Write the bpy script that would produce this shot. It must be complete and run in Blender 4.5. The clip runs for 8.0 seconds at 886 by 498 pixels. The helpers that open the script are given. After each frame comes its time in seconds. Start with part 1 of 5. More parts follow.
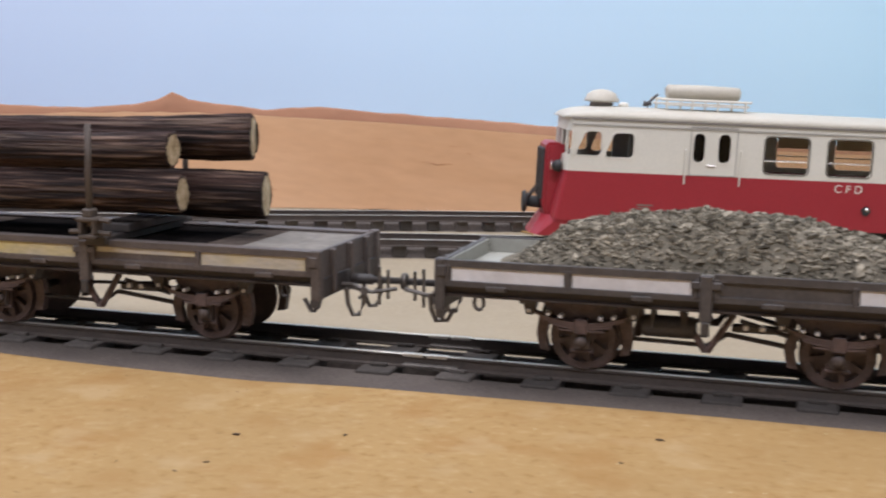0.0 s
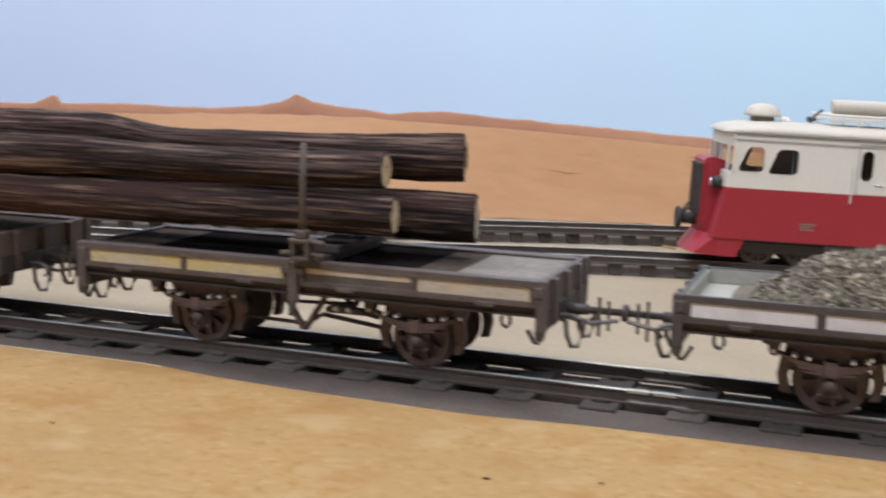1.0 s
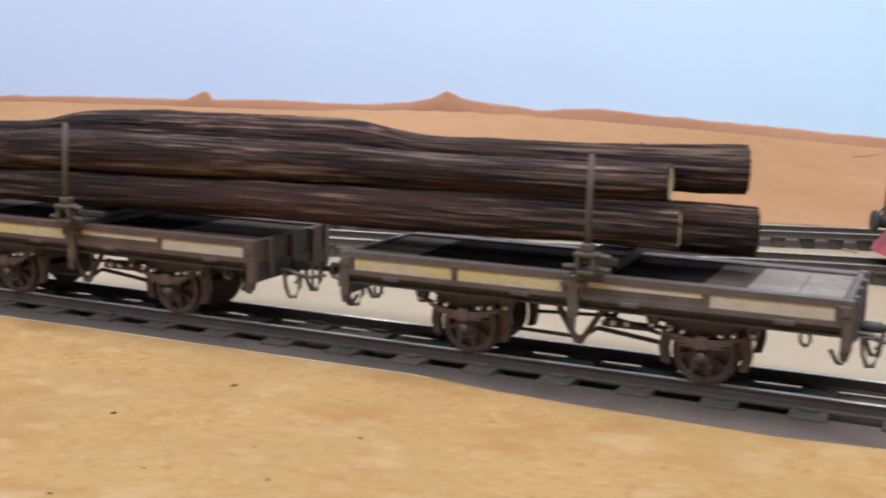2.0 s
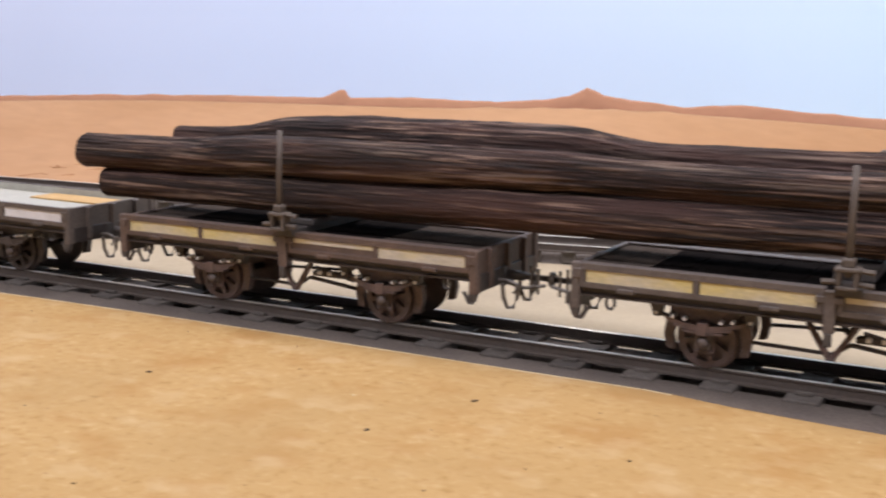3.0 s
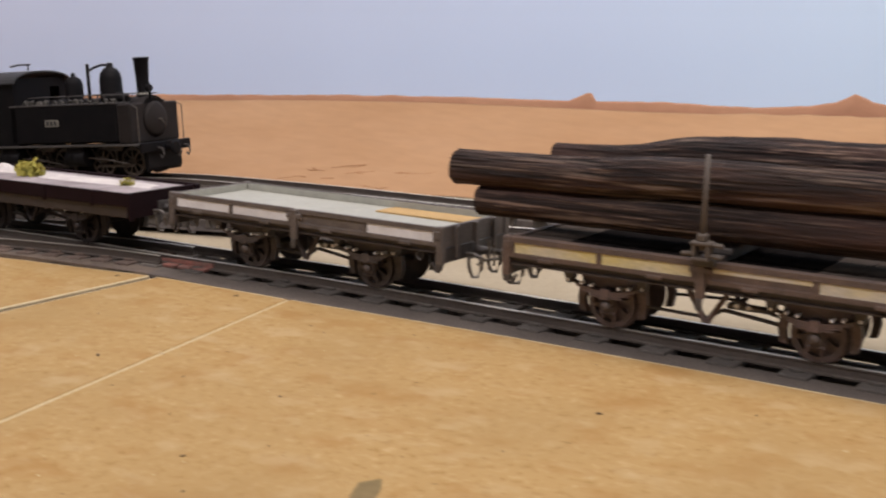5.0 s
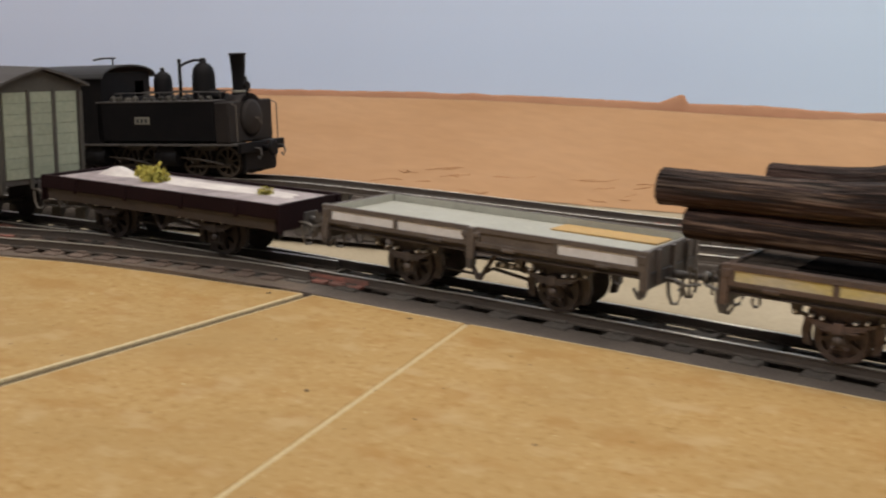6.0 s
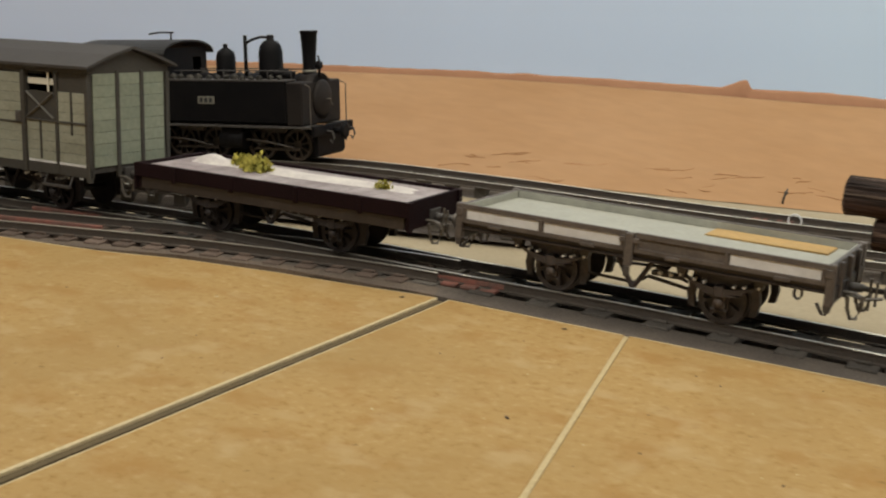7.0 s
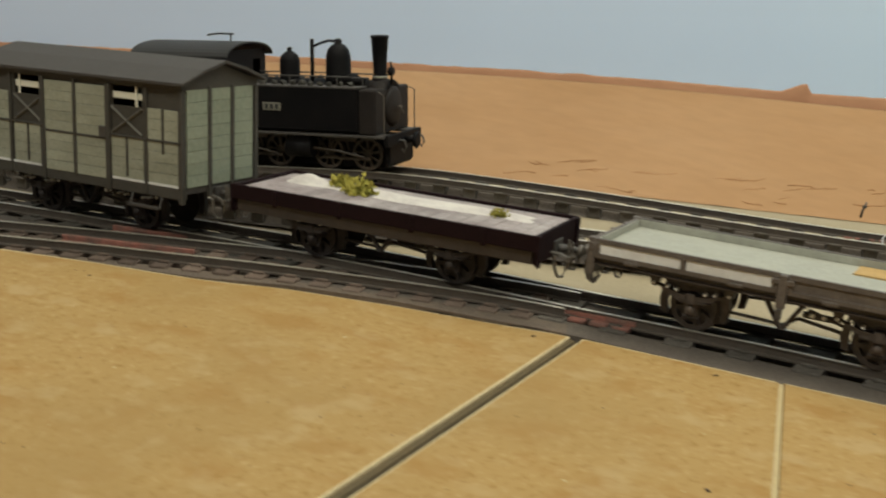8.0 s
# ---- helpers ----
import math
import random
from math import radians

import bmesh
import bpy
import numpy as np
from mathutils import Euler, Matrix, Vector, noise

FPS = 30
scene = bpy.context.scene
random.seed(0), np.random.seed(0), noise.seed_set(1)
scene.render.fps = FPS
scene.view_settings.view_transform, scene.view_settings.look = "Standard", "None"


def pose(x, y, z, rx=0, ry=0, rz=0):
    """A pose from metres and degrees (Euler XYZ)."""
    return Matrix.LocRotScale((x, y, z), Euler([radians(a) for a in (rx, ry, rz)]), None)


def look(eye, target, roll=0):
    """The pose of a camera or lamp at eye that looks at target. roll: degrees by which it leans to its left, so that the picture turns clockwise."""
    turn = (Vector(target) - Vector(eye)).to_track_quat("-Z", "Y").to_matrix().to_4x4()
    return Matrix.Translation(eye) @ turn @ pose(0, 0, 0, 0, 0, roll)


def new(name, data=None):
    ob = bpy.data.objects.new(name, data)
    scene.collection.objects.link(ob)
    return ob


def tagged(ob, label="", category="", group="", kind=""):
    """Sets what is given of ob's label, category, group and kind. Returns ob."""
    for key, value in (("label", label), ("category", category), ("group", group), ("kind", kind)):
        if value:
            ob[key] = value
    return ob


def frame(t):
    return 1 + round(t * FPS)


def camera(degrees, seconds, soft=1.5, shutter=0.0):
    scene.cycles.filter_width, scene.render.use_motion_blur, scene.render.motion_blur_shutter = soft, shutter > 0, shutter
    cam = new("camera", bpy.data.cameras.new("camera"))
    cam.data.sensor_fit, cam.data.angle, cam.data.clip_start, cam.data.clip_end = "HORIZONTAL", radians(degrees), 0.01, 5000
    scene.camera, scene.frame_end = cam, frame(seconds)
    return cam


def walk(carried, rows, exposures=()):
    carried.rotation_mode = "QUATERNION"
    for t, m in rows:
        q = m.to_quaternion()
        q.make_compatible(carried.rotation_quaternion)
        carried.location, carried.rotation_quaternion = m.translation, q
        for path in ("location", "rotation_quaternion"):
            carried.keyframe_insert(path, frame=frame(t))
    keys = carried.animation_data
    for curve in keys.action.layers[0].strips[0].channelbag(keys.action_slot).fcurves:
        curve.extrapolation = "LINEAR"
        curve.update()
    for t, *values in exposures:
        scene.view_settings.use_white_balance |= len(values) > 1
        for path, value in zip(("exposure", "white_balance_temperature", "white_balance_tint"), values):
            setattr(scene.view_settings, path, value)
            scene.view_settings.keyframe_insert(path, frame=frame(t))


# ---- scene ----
# A metre-gauge model railway in 1:43.5. All plan numbers are millimetres, turned into metres by MM.
MM = 0.001
RAIL = 8.0  # height of the rail head over the boards

# eye, target and roll along the line, in millimetres
PATH = [
    (0, (-22.28, -284.07, 81.93), (-80.09, -95.01, 51.70), 0.44),
    (0.5, (-43.06, -280.22, 81.58), (-105.40, -92.72, 50.62), 0.72),
    (1, (-68.05, -284.02, 88.03), (-136.44, -98.66, 56.98), 1.31),
    (1.5, (-96.81, -292.44, 90.93), (-170.91, -109.46, 58.86), 1.40),
    (3, (-169.76, -311.50, 96.13), (-261.45, -137.24, 61.15), 0.80),
    (3.5, (-186.13, -316.34, 97.78), (-283.93, -145.56, 62.10), 0.62),
    (4, (-205.13, -322.52, 100.47), (-308.13, -154.95, 64.29), 0.79),
    (4.5, (-233.01, -332.18, 101.41), (-341.26, -167.95, 65.19), 0.87),
    (6, (-346.22, -356.58, 107.72), (-451.87, -191.28, 68.80), 2.02),
    (6.5, (-389.22, -367.97, 111.41), (-490.51, -200.70, 69.45), 2.55),
    (7, (-420.55, -370.25, 112.93), (-518.98, -201.89, 68.61), 3.30),
    (7.5, (-445.18, -371.63, 117.38), (-542.25, -202.98, 71.19), 4.08),
    (8, (-485.07, -378.92, 126.71), (-577.89, -208.55, 78.14), 4.10),
]
cam = camera(42.0, 8.0, soft=2.1, shutter=0.5)
walk(cam, [(t, look([v * MM for v in eye], [v * MM for v in target], roll)) for t, eye, target, roll in PATH],
     exposures=[(0.0, 0.11, 6030, 17), (1.5, 0.23, 6000, 15), (3.0, 0.45, 6350, 20), (3.5, 0.41, 6420, 21), (4.5, 0.19, 6600, 20), (6.0, -0.09, 7000, 11), (7.0, -0.15, 7300, 4), (8.0, -0.15, 7380, -3)])

# ---------------------------------------------------------------- light
world = bpy.data.worlds.new("world")
scene.world = world
world.use_nodes = True
world.node_tree.nodes["Background"].inputs[0].default_value = (0.8, 0.88, 1.0, 1)
world.node_tree.nodes["Background"].inputs[1].default_value = 0.35


def area_lamp(name, eye, target, sx, sy, watts, colour):
    data = bpy.data.lights.new(name, "AREA")
    data.shape, data.size, data.size_y, data.energy, data.color = "RECTANGLE", sx, sy, watts, colour
    ob = new(name, data)
    ob.matrix_world = look(eye, target)
    return ob


# soft overhead light of the hall, out of view
area_lamp("hall_lamp", (-0.26, 0.22, 1.25), (-0.28, 0.17, 0.0), 2.0, 0.3, 16.5, (1.0, 0.97, 0.94))
# front fill added out of view to brighten wagon fronts and backdrop
area_lamp("hall_lamp", (-0.32, -1.0, 1.6), (-0.30, 0.75, 0.38), 2.9, 0.5, 38.5, (0.96, 0.97, 1.0))

# ---------------------------------------------------------------- materials


def material(name, base, rough=0.6, metal=0.0, vary=0.25, scale=60.0, bump=0.15, fine=900.0, second=None, mix=0.5, object_vary=0.0, spec=0.5, stretch=(1, 1, 1), edge=0.45, island=0.0):
    """Two-scale noise over a base colour, with fine relief. Scales are cycles per metre."""
    m = bpy.data.materials.new(name)
    m.use_nodes = True
    nt = m.node_tree
    n, l = nt.nodes, nt.links
    bsdf = n["Principled BSDF"]
    co = n.new("ShaderNodeTexCoord")
    mp = n.new("ShaderNodeMapping")
    mp.inputs["Scale"].default_value = stretch
    l.new(co.outputs["Object"], mp.inputs[0])
    big = n.new("ShaderNodeTexNoise")
    big.inputs["Scale"].default_value, big.inputs["Detail"].default_value, big.inputs["Roughness"].default_value = scale, 5, 0.6
    small = n.new("ShaderNodeTexNoise")
    small.inputs["Scale"].default_value, small.inputs["Detail"].default_value = fine, 3
    l.new(mp.outputs[0], big.inputs[0])
    l.new(mp.outputs[0], small.inputs[0])
    ramp = n.new("ShaderNodeMapRange")
    ramp.inputs[1].default_value, ramp.inputs[2].default_value = edge - 0.12, edge + 0.22
    l.new(big.outputs[0], ramp.inputs[0])
    two = n.new("ShaderNodeMix")
    two.data_type = "RGBA"
    other = second or tuple(v * (1 - vary) for v in base)
    two.inputs[6].default_value, two.inputs[7].default_value = (*base, 1), (*other, 1)
    sc = n.new("ShaderNodeMath")
    sc.operation = "MULTIPLY"
    sc.inputs[1].default_value = mix
    l.new(ramp.outputs[0], sc.inputs[0])
    l.new(sc.outputs[0], two.inputs[0])
    val = n.new("ShaderNodeMapRange")
    val.inputs[1].default_value, val.inputs[2].default_value = 0.25, 0.75
    val.inputs[3].default_value, val.inputs[4].default_value = 1 - vary * 0.6, 1 + vary * 0.6
    l.new(small.outputs[0], val.inputs[0])
    hs = n.new("ShaderNodeHueSaturation")
    l.new(two.outputs[2], hs.inputs["Color"])
    if object_vary or island:
        info = n.new("ShaderNodeObjectInfo") if object_vary else n.new("ShaderNodeNewGeometry")
        rng = n.new("ShaderNodeMapRange")
        rng.inputs[3].default_value, rng.inputs[4].default_value = (1 - object_vary, 1 + object_vary) if object_vary else (1 - island, 1 + island)
        l.new(info.outputs["Random" if object_vary else "Random Per Island"], rng.inputs[0])
        mul = n.new("ShaderNodeMath")
        mul.operation = "MULTIPLY"
        l.new(val.outputs[0], mul.inputs[0])
        l.new(rng.outputs[0], mul.inputs[1])
        l.new(mul.outputs[0], hs.inputs["Value"])
    else:
        l.new(val.outputs[0], hs.inputs["Value"])
    l.new(hs.outputs[0], bsdf.inputs["Base Color"])
    bsdf.inputs["Roughness"].default_value, bsdf.inputs["Metallic"].default_value = rough, metal
    bsdf.inputs["Specular IOR Level"].default_value = spec
    if bump:
        b = n.new("ShaderNodeBump")
        b.inputs["Strength"].default_value, b.inputs["Distance"].default_value = bump, 0.0006
        l.new(small.outputs[0], b.inputs["Height"])
        l.new(b.outputs[0], bsdf.inputs["Normal"])
    return m


def ramped(name, noise_scale, detail, stretch, stops, rough=0.85, spec=0.2, bump=0.2, lift=0.0006, warp=0.0):
    """A colour ramp over one noise, with relief from the same noise; stops: position, colour."""
    m = bpy.data.materials.new(name)
    m.use_nodes = True
    n, l = m.node_tree.nodes, m.node_tree.links
    b = n["Principled BSDF"]
    co = n.new("ShaderNodeTexCoord")
    mp = n.new("ShaderNodeMapping")
    mp.inputs["Scale"].default_value = stretch
    l.new(co.outputs["Object"], mp.inputs[0])
    tx = n.new("ShaderNodeTexNoise")
    tx.inputs["Scale"].default_value, tx.inputs["Detail"].default_value, tx.inputs["Roughness"].default_value, tx.inputs["Distortion"].default_value = noise_scale, detail, 0.62, warp
    l.new(mp.outputs[0], tx.inputs[0])
    ramp = n.new("ShaderNodeValToRGB")
    e = ramp.color_ramp.elements
    e[0].position, e[0].color = stops[0][0], (*stops[0][1], 1)
    e[1].position, e[1].color = stops[-1][0], (*stops[-1][1], 1)
    for p, c in stops[1:-1]:
        e.new(p).color = (*c, 1)
    l.new(tx.outputs[0], ramp.inputs[0])
    l.new(ramp.outputs[0], b.inputs["Base Color"])
    b.inputs["Roughness"].default_value, b.inputs["Specular IOR Level"].default_value = rough, spec
    bp = n.new("ShaderNodeBump")
    bp.inputs["Strength"].default_value, bp.inputs["Distance"].default_value = bump, lift
    l.new(tx.outputs[0], bp.inputs["Height"])
    l.new(bp.outputs[0], b.inputs["Normal"])
    return m


def mixed_in(m, scale, stretch, lo, hi, colour, amount, detail=4):
    """Lays patches of a second colour into a ramped material."""
    n, l = m.node_tree.nodes, m.node_tree.links
    b = n["Principled BSDF"]
    old = b.inputs["Base Color"].links[0].from_socket
    co = n.new("ShaderNodeTexCoord")
    mp = n.new("ShaderNodeMapping")
    mp.inputs["Scale"].default_value = stretch
    l.new(co.outputs["Object"], mp.inputs[0])
    tx = n.new("ShaderNodeTexNoise")
    tx.inputs["Scale"].default_value, tx.inputs["Detail"].default_value = scale, detail
    l.new(mp.outputs[0], tx.inputs[0])
    mr = n.new("ShaderNodeMapRange")
    mr.inputs[1].default_value, mr.inputs[2].default_value, mr.inputs[4].default_value = lo, hi, amount
    l.new(tx.outputs[0], mr.inputs[0])
    mx = n.new("ShaderNodeMix")
    mx.data_type = "RGBA"
    l.new(mr.outputs[0], mx.inputs[0])
    l.new(old, mx.inputs[6])
    mx.inputs[7].default_value = (*colour, 1)
    l.new(mx.outputs[2], b.inputs["Base Color"])
    return m


def mottled(name, base, dark, light):
    """Painted fibre board: soft mottling a few millimetres wide over broad patches, with dark flecks."""
    m = ramped(name, 300, 5, (0.9, 1, 1), [(0.30, dark), (0.47, base), (0.55, base), (0.70, light)], 0.85, 0.2, 0.3, 0.0008, 0.2)
    mixed_in(m, 55, (0.8, 1, 1), 0.52, 0.68, tuple(v * f for v, f in zip(dark, (1.08, 1.0, 0.95))), 0.75)
    mixed_in(m, 14, (1, 1, 1), 0.42, 0.7, tuple(v * 0.86 for v in base), 0.7)
    mixed_in(m, 75, (0.8, 1, 1), 0.55, 0.70, tuple(v * f for v, f in zip(light, (1.0, 1.04, 1.12))), 0.6)
    mixed_in(m, 420, (0.6, 1, 1), 0.70, 0.78, tuple(v * 0.45 for v in dark), 0.5, 2)
    return m


def bark_wood():
    """Dark bark split into long ribs, worn to grey-brown wood along the ridges."""
    m = ramped("bark", 850, 8, (0.034, 1, 1), [(0.36, (0.004, 0.003, 0.003)), (0.44, (0.016, 0.0098, 0.0088)), (0.52, (0.037, 0.0215, 0.0172)), (0.58, (0.085, 0.052, 0.039)), (0.66, (0.235, 0.158, 0.117))], 0.75, 0.25, 1.0, 0.0012, 0.3)
    mixed_in(m, 40, (0.35, 1, 1), 0.45, 0.62, (0.018, 0.012, 0.010), 0.6)
    mixed_in(m, 90, (0.10, 1, 1), 0.50, 0.64, (0.088, 0.042, 0.032), 0.5)
    mixed_in(m, 330, (0.06, 1, 1), 0.58, 0.68, (0.30, 0.215, 0.16), 0.38)
    return m


def sawn_wood():
    """Pale sawn wood with a brown heart, stained and cracked."""
    m = ramped("cut_wood", 260, 6, (1, 1, 1), [(0.30, (0.16, 0.10, 0.055)), (0.45, (0.50, 0.39, 0.23)), (0.62, (0.72, 0.61, 0.42))], 0.85, 0.2, 0.5, 0.0005, 0.5)
    mixed_in(m, 130, (1, 1, 1), 0.52, 0.66, (0.20, 0.125, 0.07), 0.7)
    return m


SAND = mottled("sand_board", (0.368, 0.233, 0.092), (0.288, 0.168, 0.056), (0.43, 0.292, 0.138))
EDGE = material("board_edge", (0.58, 0.47, 0.29), 0.85, scale=60, fine=700, spec=0.2)
GROOVE = material("groove", (0.085, 0.065, 0.04), 0.9, scale=60, fine=700, spec=0.2)
PALE = material("pale_ground", (0.325, 0.265, 0.178), 0.85, scale=18, fine=500, vary=0.14, second=(0.39, 0.325, 0.23), bump=0.1, spec=0.2)
BED = material("ballast_bed", (0.094, 0.077, 0.067), 0.95, scale=70, fine=900, vary=0.4, bump=0.5, second=(0.140, 0.116, 0.096), spec=0.2)
SLEEPER = material("sleeper_wood", (0.098, 0.085, 0.074), 0.9, scale=150, fine=900, vary=0.3, object_vary=0.3, spec=0.2)
REDSLEEPER = material("reddish_sleeper", (0.135, 0.098, 0.080), 0.9, scale=150, fine=900, vary=0.3, object_vary=0.3, spec=0.2)
BROWNBED = material("dusty_bed", (0.115, 0.090, 0.074), 0.95, scale=70, fine=900, vary=0.4, bump=0.5, second=(0.17, 0.128, 0.098), spec=0.2)
RAILSIDE = material("rail_rust", (0.075, 0.058, 0.047), 0.7, scale=200, fine=900, vary=0.3)
STEEL = material("rail_head", (0.66, 0.61, 0.52), 0.38, metal=0.7, scale=200, fine=900, vary=0.2, bump=0.02)
mixed_in(PALE, 8, (1, 1.6, 1), 0.56, 0.74, (0.22, 0.18, 0.135), 0.45)
DUNE = material("dune_plaster", (0.350, 0.193, 0.094), 0.9, scale=9, fine=120, vary=0.09, second=(0.41, 0.24, 0.128), mix=0.9, bump=0.12, spec=0.2, stretch=(0.45, 1, 1.6))
FARDUNE = material("far_ridge_paint", (0.37, 0.19, 0.115), 0.9, scale=25, fine=160, vary=0.1, second=(0.43, 0.235, 0.14), mix=0.8, bump=0, spec=0.1, stretch=(0.4, 1, 1))


def painted_sky():
    """Sky paint that runs from grey blue at one end of the backdrop to clear blue at the other."""
    m = material("painted_sky", (0.5, 0.6, 0.8), 0.95, scale=2.5, fine=8, vary=0.02, bump=0, spec=0.1)
    n, l = m.node_tree.nodes, m.node_tree.links
    co = n.new("ShaderNodeTexCoord")
    sep = n.new("ShaderNodeSeparateXYZ")
    l.new(co.outputs["Object"], sep.inputs[0])
    mr = n.new("ShaderNodeMapRange")
    mr.inputs[1].default_value, mr.inputs[2].default_value = -0.7, 0.9
    l.new(sep.outputs[0], mr.inputs[0])
    ramp = n.new("ShaderNodeValToRGB")
    e = ramp.color_ramp.elements
    e[0].position, e[0].color = 0.0, (0.625, 0.71, 0.905, 1)
    e[1].position, e[1].color = 1.0, (0.50, 0.83, 1.0, 1)
    for p, c in ((0.35, (0.61, 0.745, 0.96, 1)), (0.6, (0.63, 0.82, 1.0, 1)), (0.8, (0.60, 0.85, 1.0, 1))):
        k = ramp.color_ramp.elements.new(p)
        k.color = c
    l.new(mr.outputs[0], ramp.inputs[0])
    for node in n:
        if node.type == "HUE_SAT":
            l.new(ramp.outputs[0], node.inputs["Color"])
    return m


SKY = painted_sky()
ROOM = material("room_paint", (0.58, 0.565, 0.55), 0.9, scale=2, fine=40, vary=0.05, bump=0)
IRON = material("dark_ironwork", (0.045, 0.040, 0.038), 0.55, scale=250, fine=1200, vary=0.35, second=(0.075, 0.062, 0.054), mix=0.6)
GREYSIDE = material("grey_side", (0.084, 0.068, 0.060), 0.6, scale=120, fine=900, vary=0.35, second=(0.125, 0.100, 0.086), mix=0.8)
RUSTDARK = material("dark_wheel", (0.068, 0.052, 0.048), 0.5, scale=250, fine=1200, vary=0.45, second=(0.03, 0.024, 0.023), mix=0.9)
RUST = material("rusty_wheel", (0.125, 0.080, 0.070), 0.5, scale=250, fine=1200, vary=0.45, second=(0.066, 0.050, 0.046), mix=0.9)
BARK = bark_wood()
CUT = sawn_wood()
GREYPAINT = material("grey_paint", (0.32, 0.315, 0.27), 0.7, scale=60, fine=500, vary=0.15, second=(0.39, 0.38, 0.325), mix=0.7)
WHITEPANEL = material("white_panel", (0.68, 0.675, 0.68), 0.7, scale=60, fine=500, vary=0.12, second=(0.48, 0.455, 0.44), mix=0.6)
YELLOW = material("yellow_panel", (0.46, 0.415, 0.345), 0.7, scale=40, fine=700, vary=0.25, second=(0.56, 0.43, 0.07), mix=1.0, stretch=(0.55, 1, 1.6), edge=0.5)
TAN = material("tan_board", (0.45, 0.28, 0.10), 0.7, scale=60, fine=700, vary=0.2)
RED = material("red_paint", (0.33, 0.023, 0.032), 0.4, scale=30, fine=900, vary=0.08, bump=0.03)
ROOFCREAM = material("roof_cream", (0.56, 0.525, 0.44), 0.65, scale=30, fine=900, vary=0.12, bump=0.03, second=(0.47, 0.43, 0.35), mix=0.6)
CREAM = material("cream_paint", (0.70, 0.67, 0.58), 0.5, scale=30, fine=900, vary=0.06, bump=0.03)
BLACK = material("engine_black", (0.0042, 0.0038, 0.0046), 0.6, spec=0.12, scale=100, fine=900, vary=0.4, second=(0.010, 0.008, 0.008))
WAGONBROWN = material("maroon_wagon", (0.0125, 0.0046, 0.0058), 0.75, spec=0.12, scale=100, fine=900, vary=0.3)
GREENGREY = material("faded_green_board", (0.30, 0.297, 0.235), 0.75, scale=60, fine=500, vary=0.25, second=(0.215, 0.215, 0.165), mix=0.8, stretch=(1, 1, 2), object_vary=0.1)
ROOF = material("van_roof", (0.054, 0.047, 0.044), 0.75, scale=60, fine=900, vary=0.2)
STONE = material("gravel", (0.165, 0.145, 0.108), 0.85, scale=110, fine=900, vary=0.5, second=(0.31, 0.275, 0.21), mix=0.8, edge=0.52, spec=0.15, island=0.65)

# near-black floor colour, painted for the shade under the logs
SHADEDECK = material("sooty_deck", (0.010, 0.009, 0.0088), 0.9, scale=60, fine=600, vary=0.35, second=(0.020, 0.0165, 0.0155), mix=0.8, edge=0.5, spec=0.0)
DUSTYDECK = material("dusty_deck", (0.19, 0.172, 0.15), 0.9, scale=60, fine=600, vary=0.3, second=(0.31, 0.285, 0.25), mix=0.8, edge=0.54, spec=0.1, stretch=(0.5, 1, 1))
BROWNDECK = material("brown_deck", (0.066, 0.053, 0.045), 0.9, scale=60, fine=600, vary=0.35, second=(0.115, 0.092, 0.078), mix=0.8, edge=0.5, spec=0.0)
BROWNSIDE = material("brown_side", (0.076, 0.054, 0.045), 0.65, scale=90, fine=900, vary=0.35, second=(0.128, 0.082, 0.060), mix=0.8)
PALEDECK = material("sanded_planks", (0.38, 0.335, 0.33), 0.8, scale=45, fine=500, vary=0.35, second=(0.18, 0.14, 0.145), mix=0.9, object_vary=0.15, spec=0.2)
STAKE = material("stake_iron", (0.085, 0.066, 0.052), 0.65, scale=150, fine=900, vary=0.3, second=(0.07, 0.056, 0.044))
MOSS = material("foam_tuft", (0.50, 0.42, 0.10), 0.9, scale=200, fine=900, vary=0.4, second=(0.20, 0.20, 0.045), mix=0.9, bump=0, spec=0.1)
SPILL = material("spilled_sand", (0.62, 0.575, 0.53), 0.9, scale=120, fine=900, vary=0.2, second=(0.46, 0.41, 0.40), mix=0.9, spec=0.1)
DARKWOOD = material("dark_framing", (0.050, 0.044, 0.037), 0.75, scale=120, fine=900, vary=0.3)
DARKWOOD2 = material("brace_paint", (0.11, 0.10, 0.085), 0.75, scale=120, fine=900, vary=0.3)
GREENGREY2 = material("faded_green_end", (0.24, 0.255, 0.195), 0.75, scale=60, fine=500, vary=0.25, second=(0.21, 0.235, 0.18), mix=0.8, object_vary=0.08)
FILLER = material("joint_filler", (0.118, 0.087, 0.050), 0.9, scale=90, fine=700, vary=0.2, second=(0.11, 0.085, 0.052), mix=0.8, spec=0.1)
PALEFILLER = material("pale_filler", (0.47, 0.37, 0.215), 0.9, scale=120, fine=700, vary=0.2, second=(0.46, 0.36, 0.20), mix=0.8, spec=0.1)
SIGNRED = material("red_oxide", (0.29, 0.115, 0.09), 0.85, scale=150, fine=900, vary=0.3, second=(0.15, 0.095, 0.08), mix=0.9, spec=0.2)
CHROME = material("bright_metal", (0.75, 0.74, 0.72), 0.2, metal=1.0, vary=0.05, bump=0)
RUBBER = material("grille_black", (0.03, 0.03, 0.03), 0.7, vary=0.2, bump=0)
BRASS = material("name_plate", (0.24, 0.22, 0.18), 0.5, metal=0.4, vary=0.2, bump=0)
LETTER = material("cream_letter", (0.72, 0.68, 0.58), 0.5, vary=0.03, bump=0)


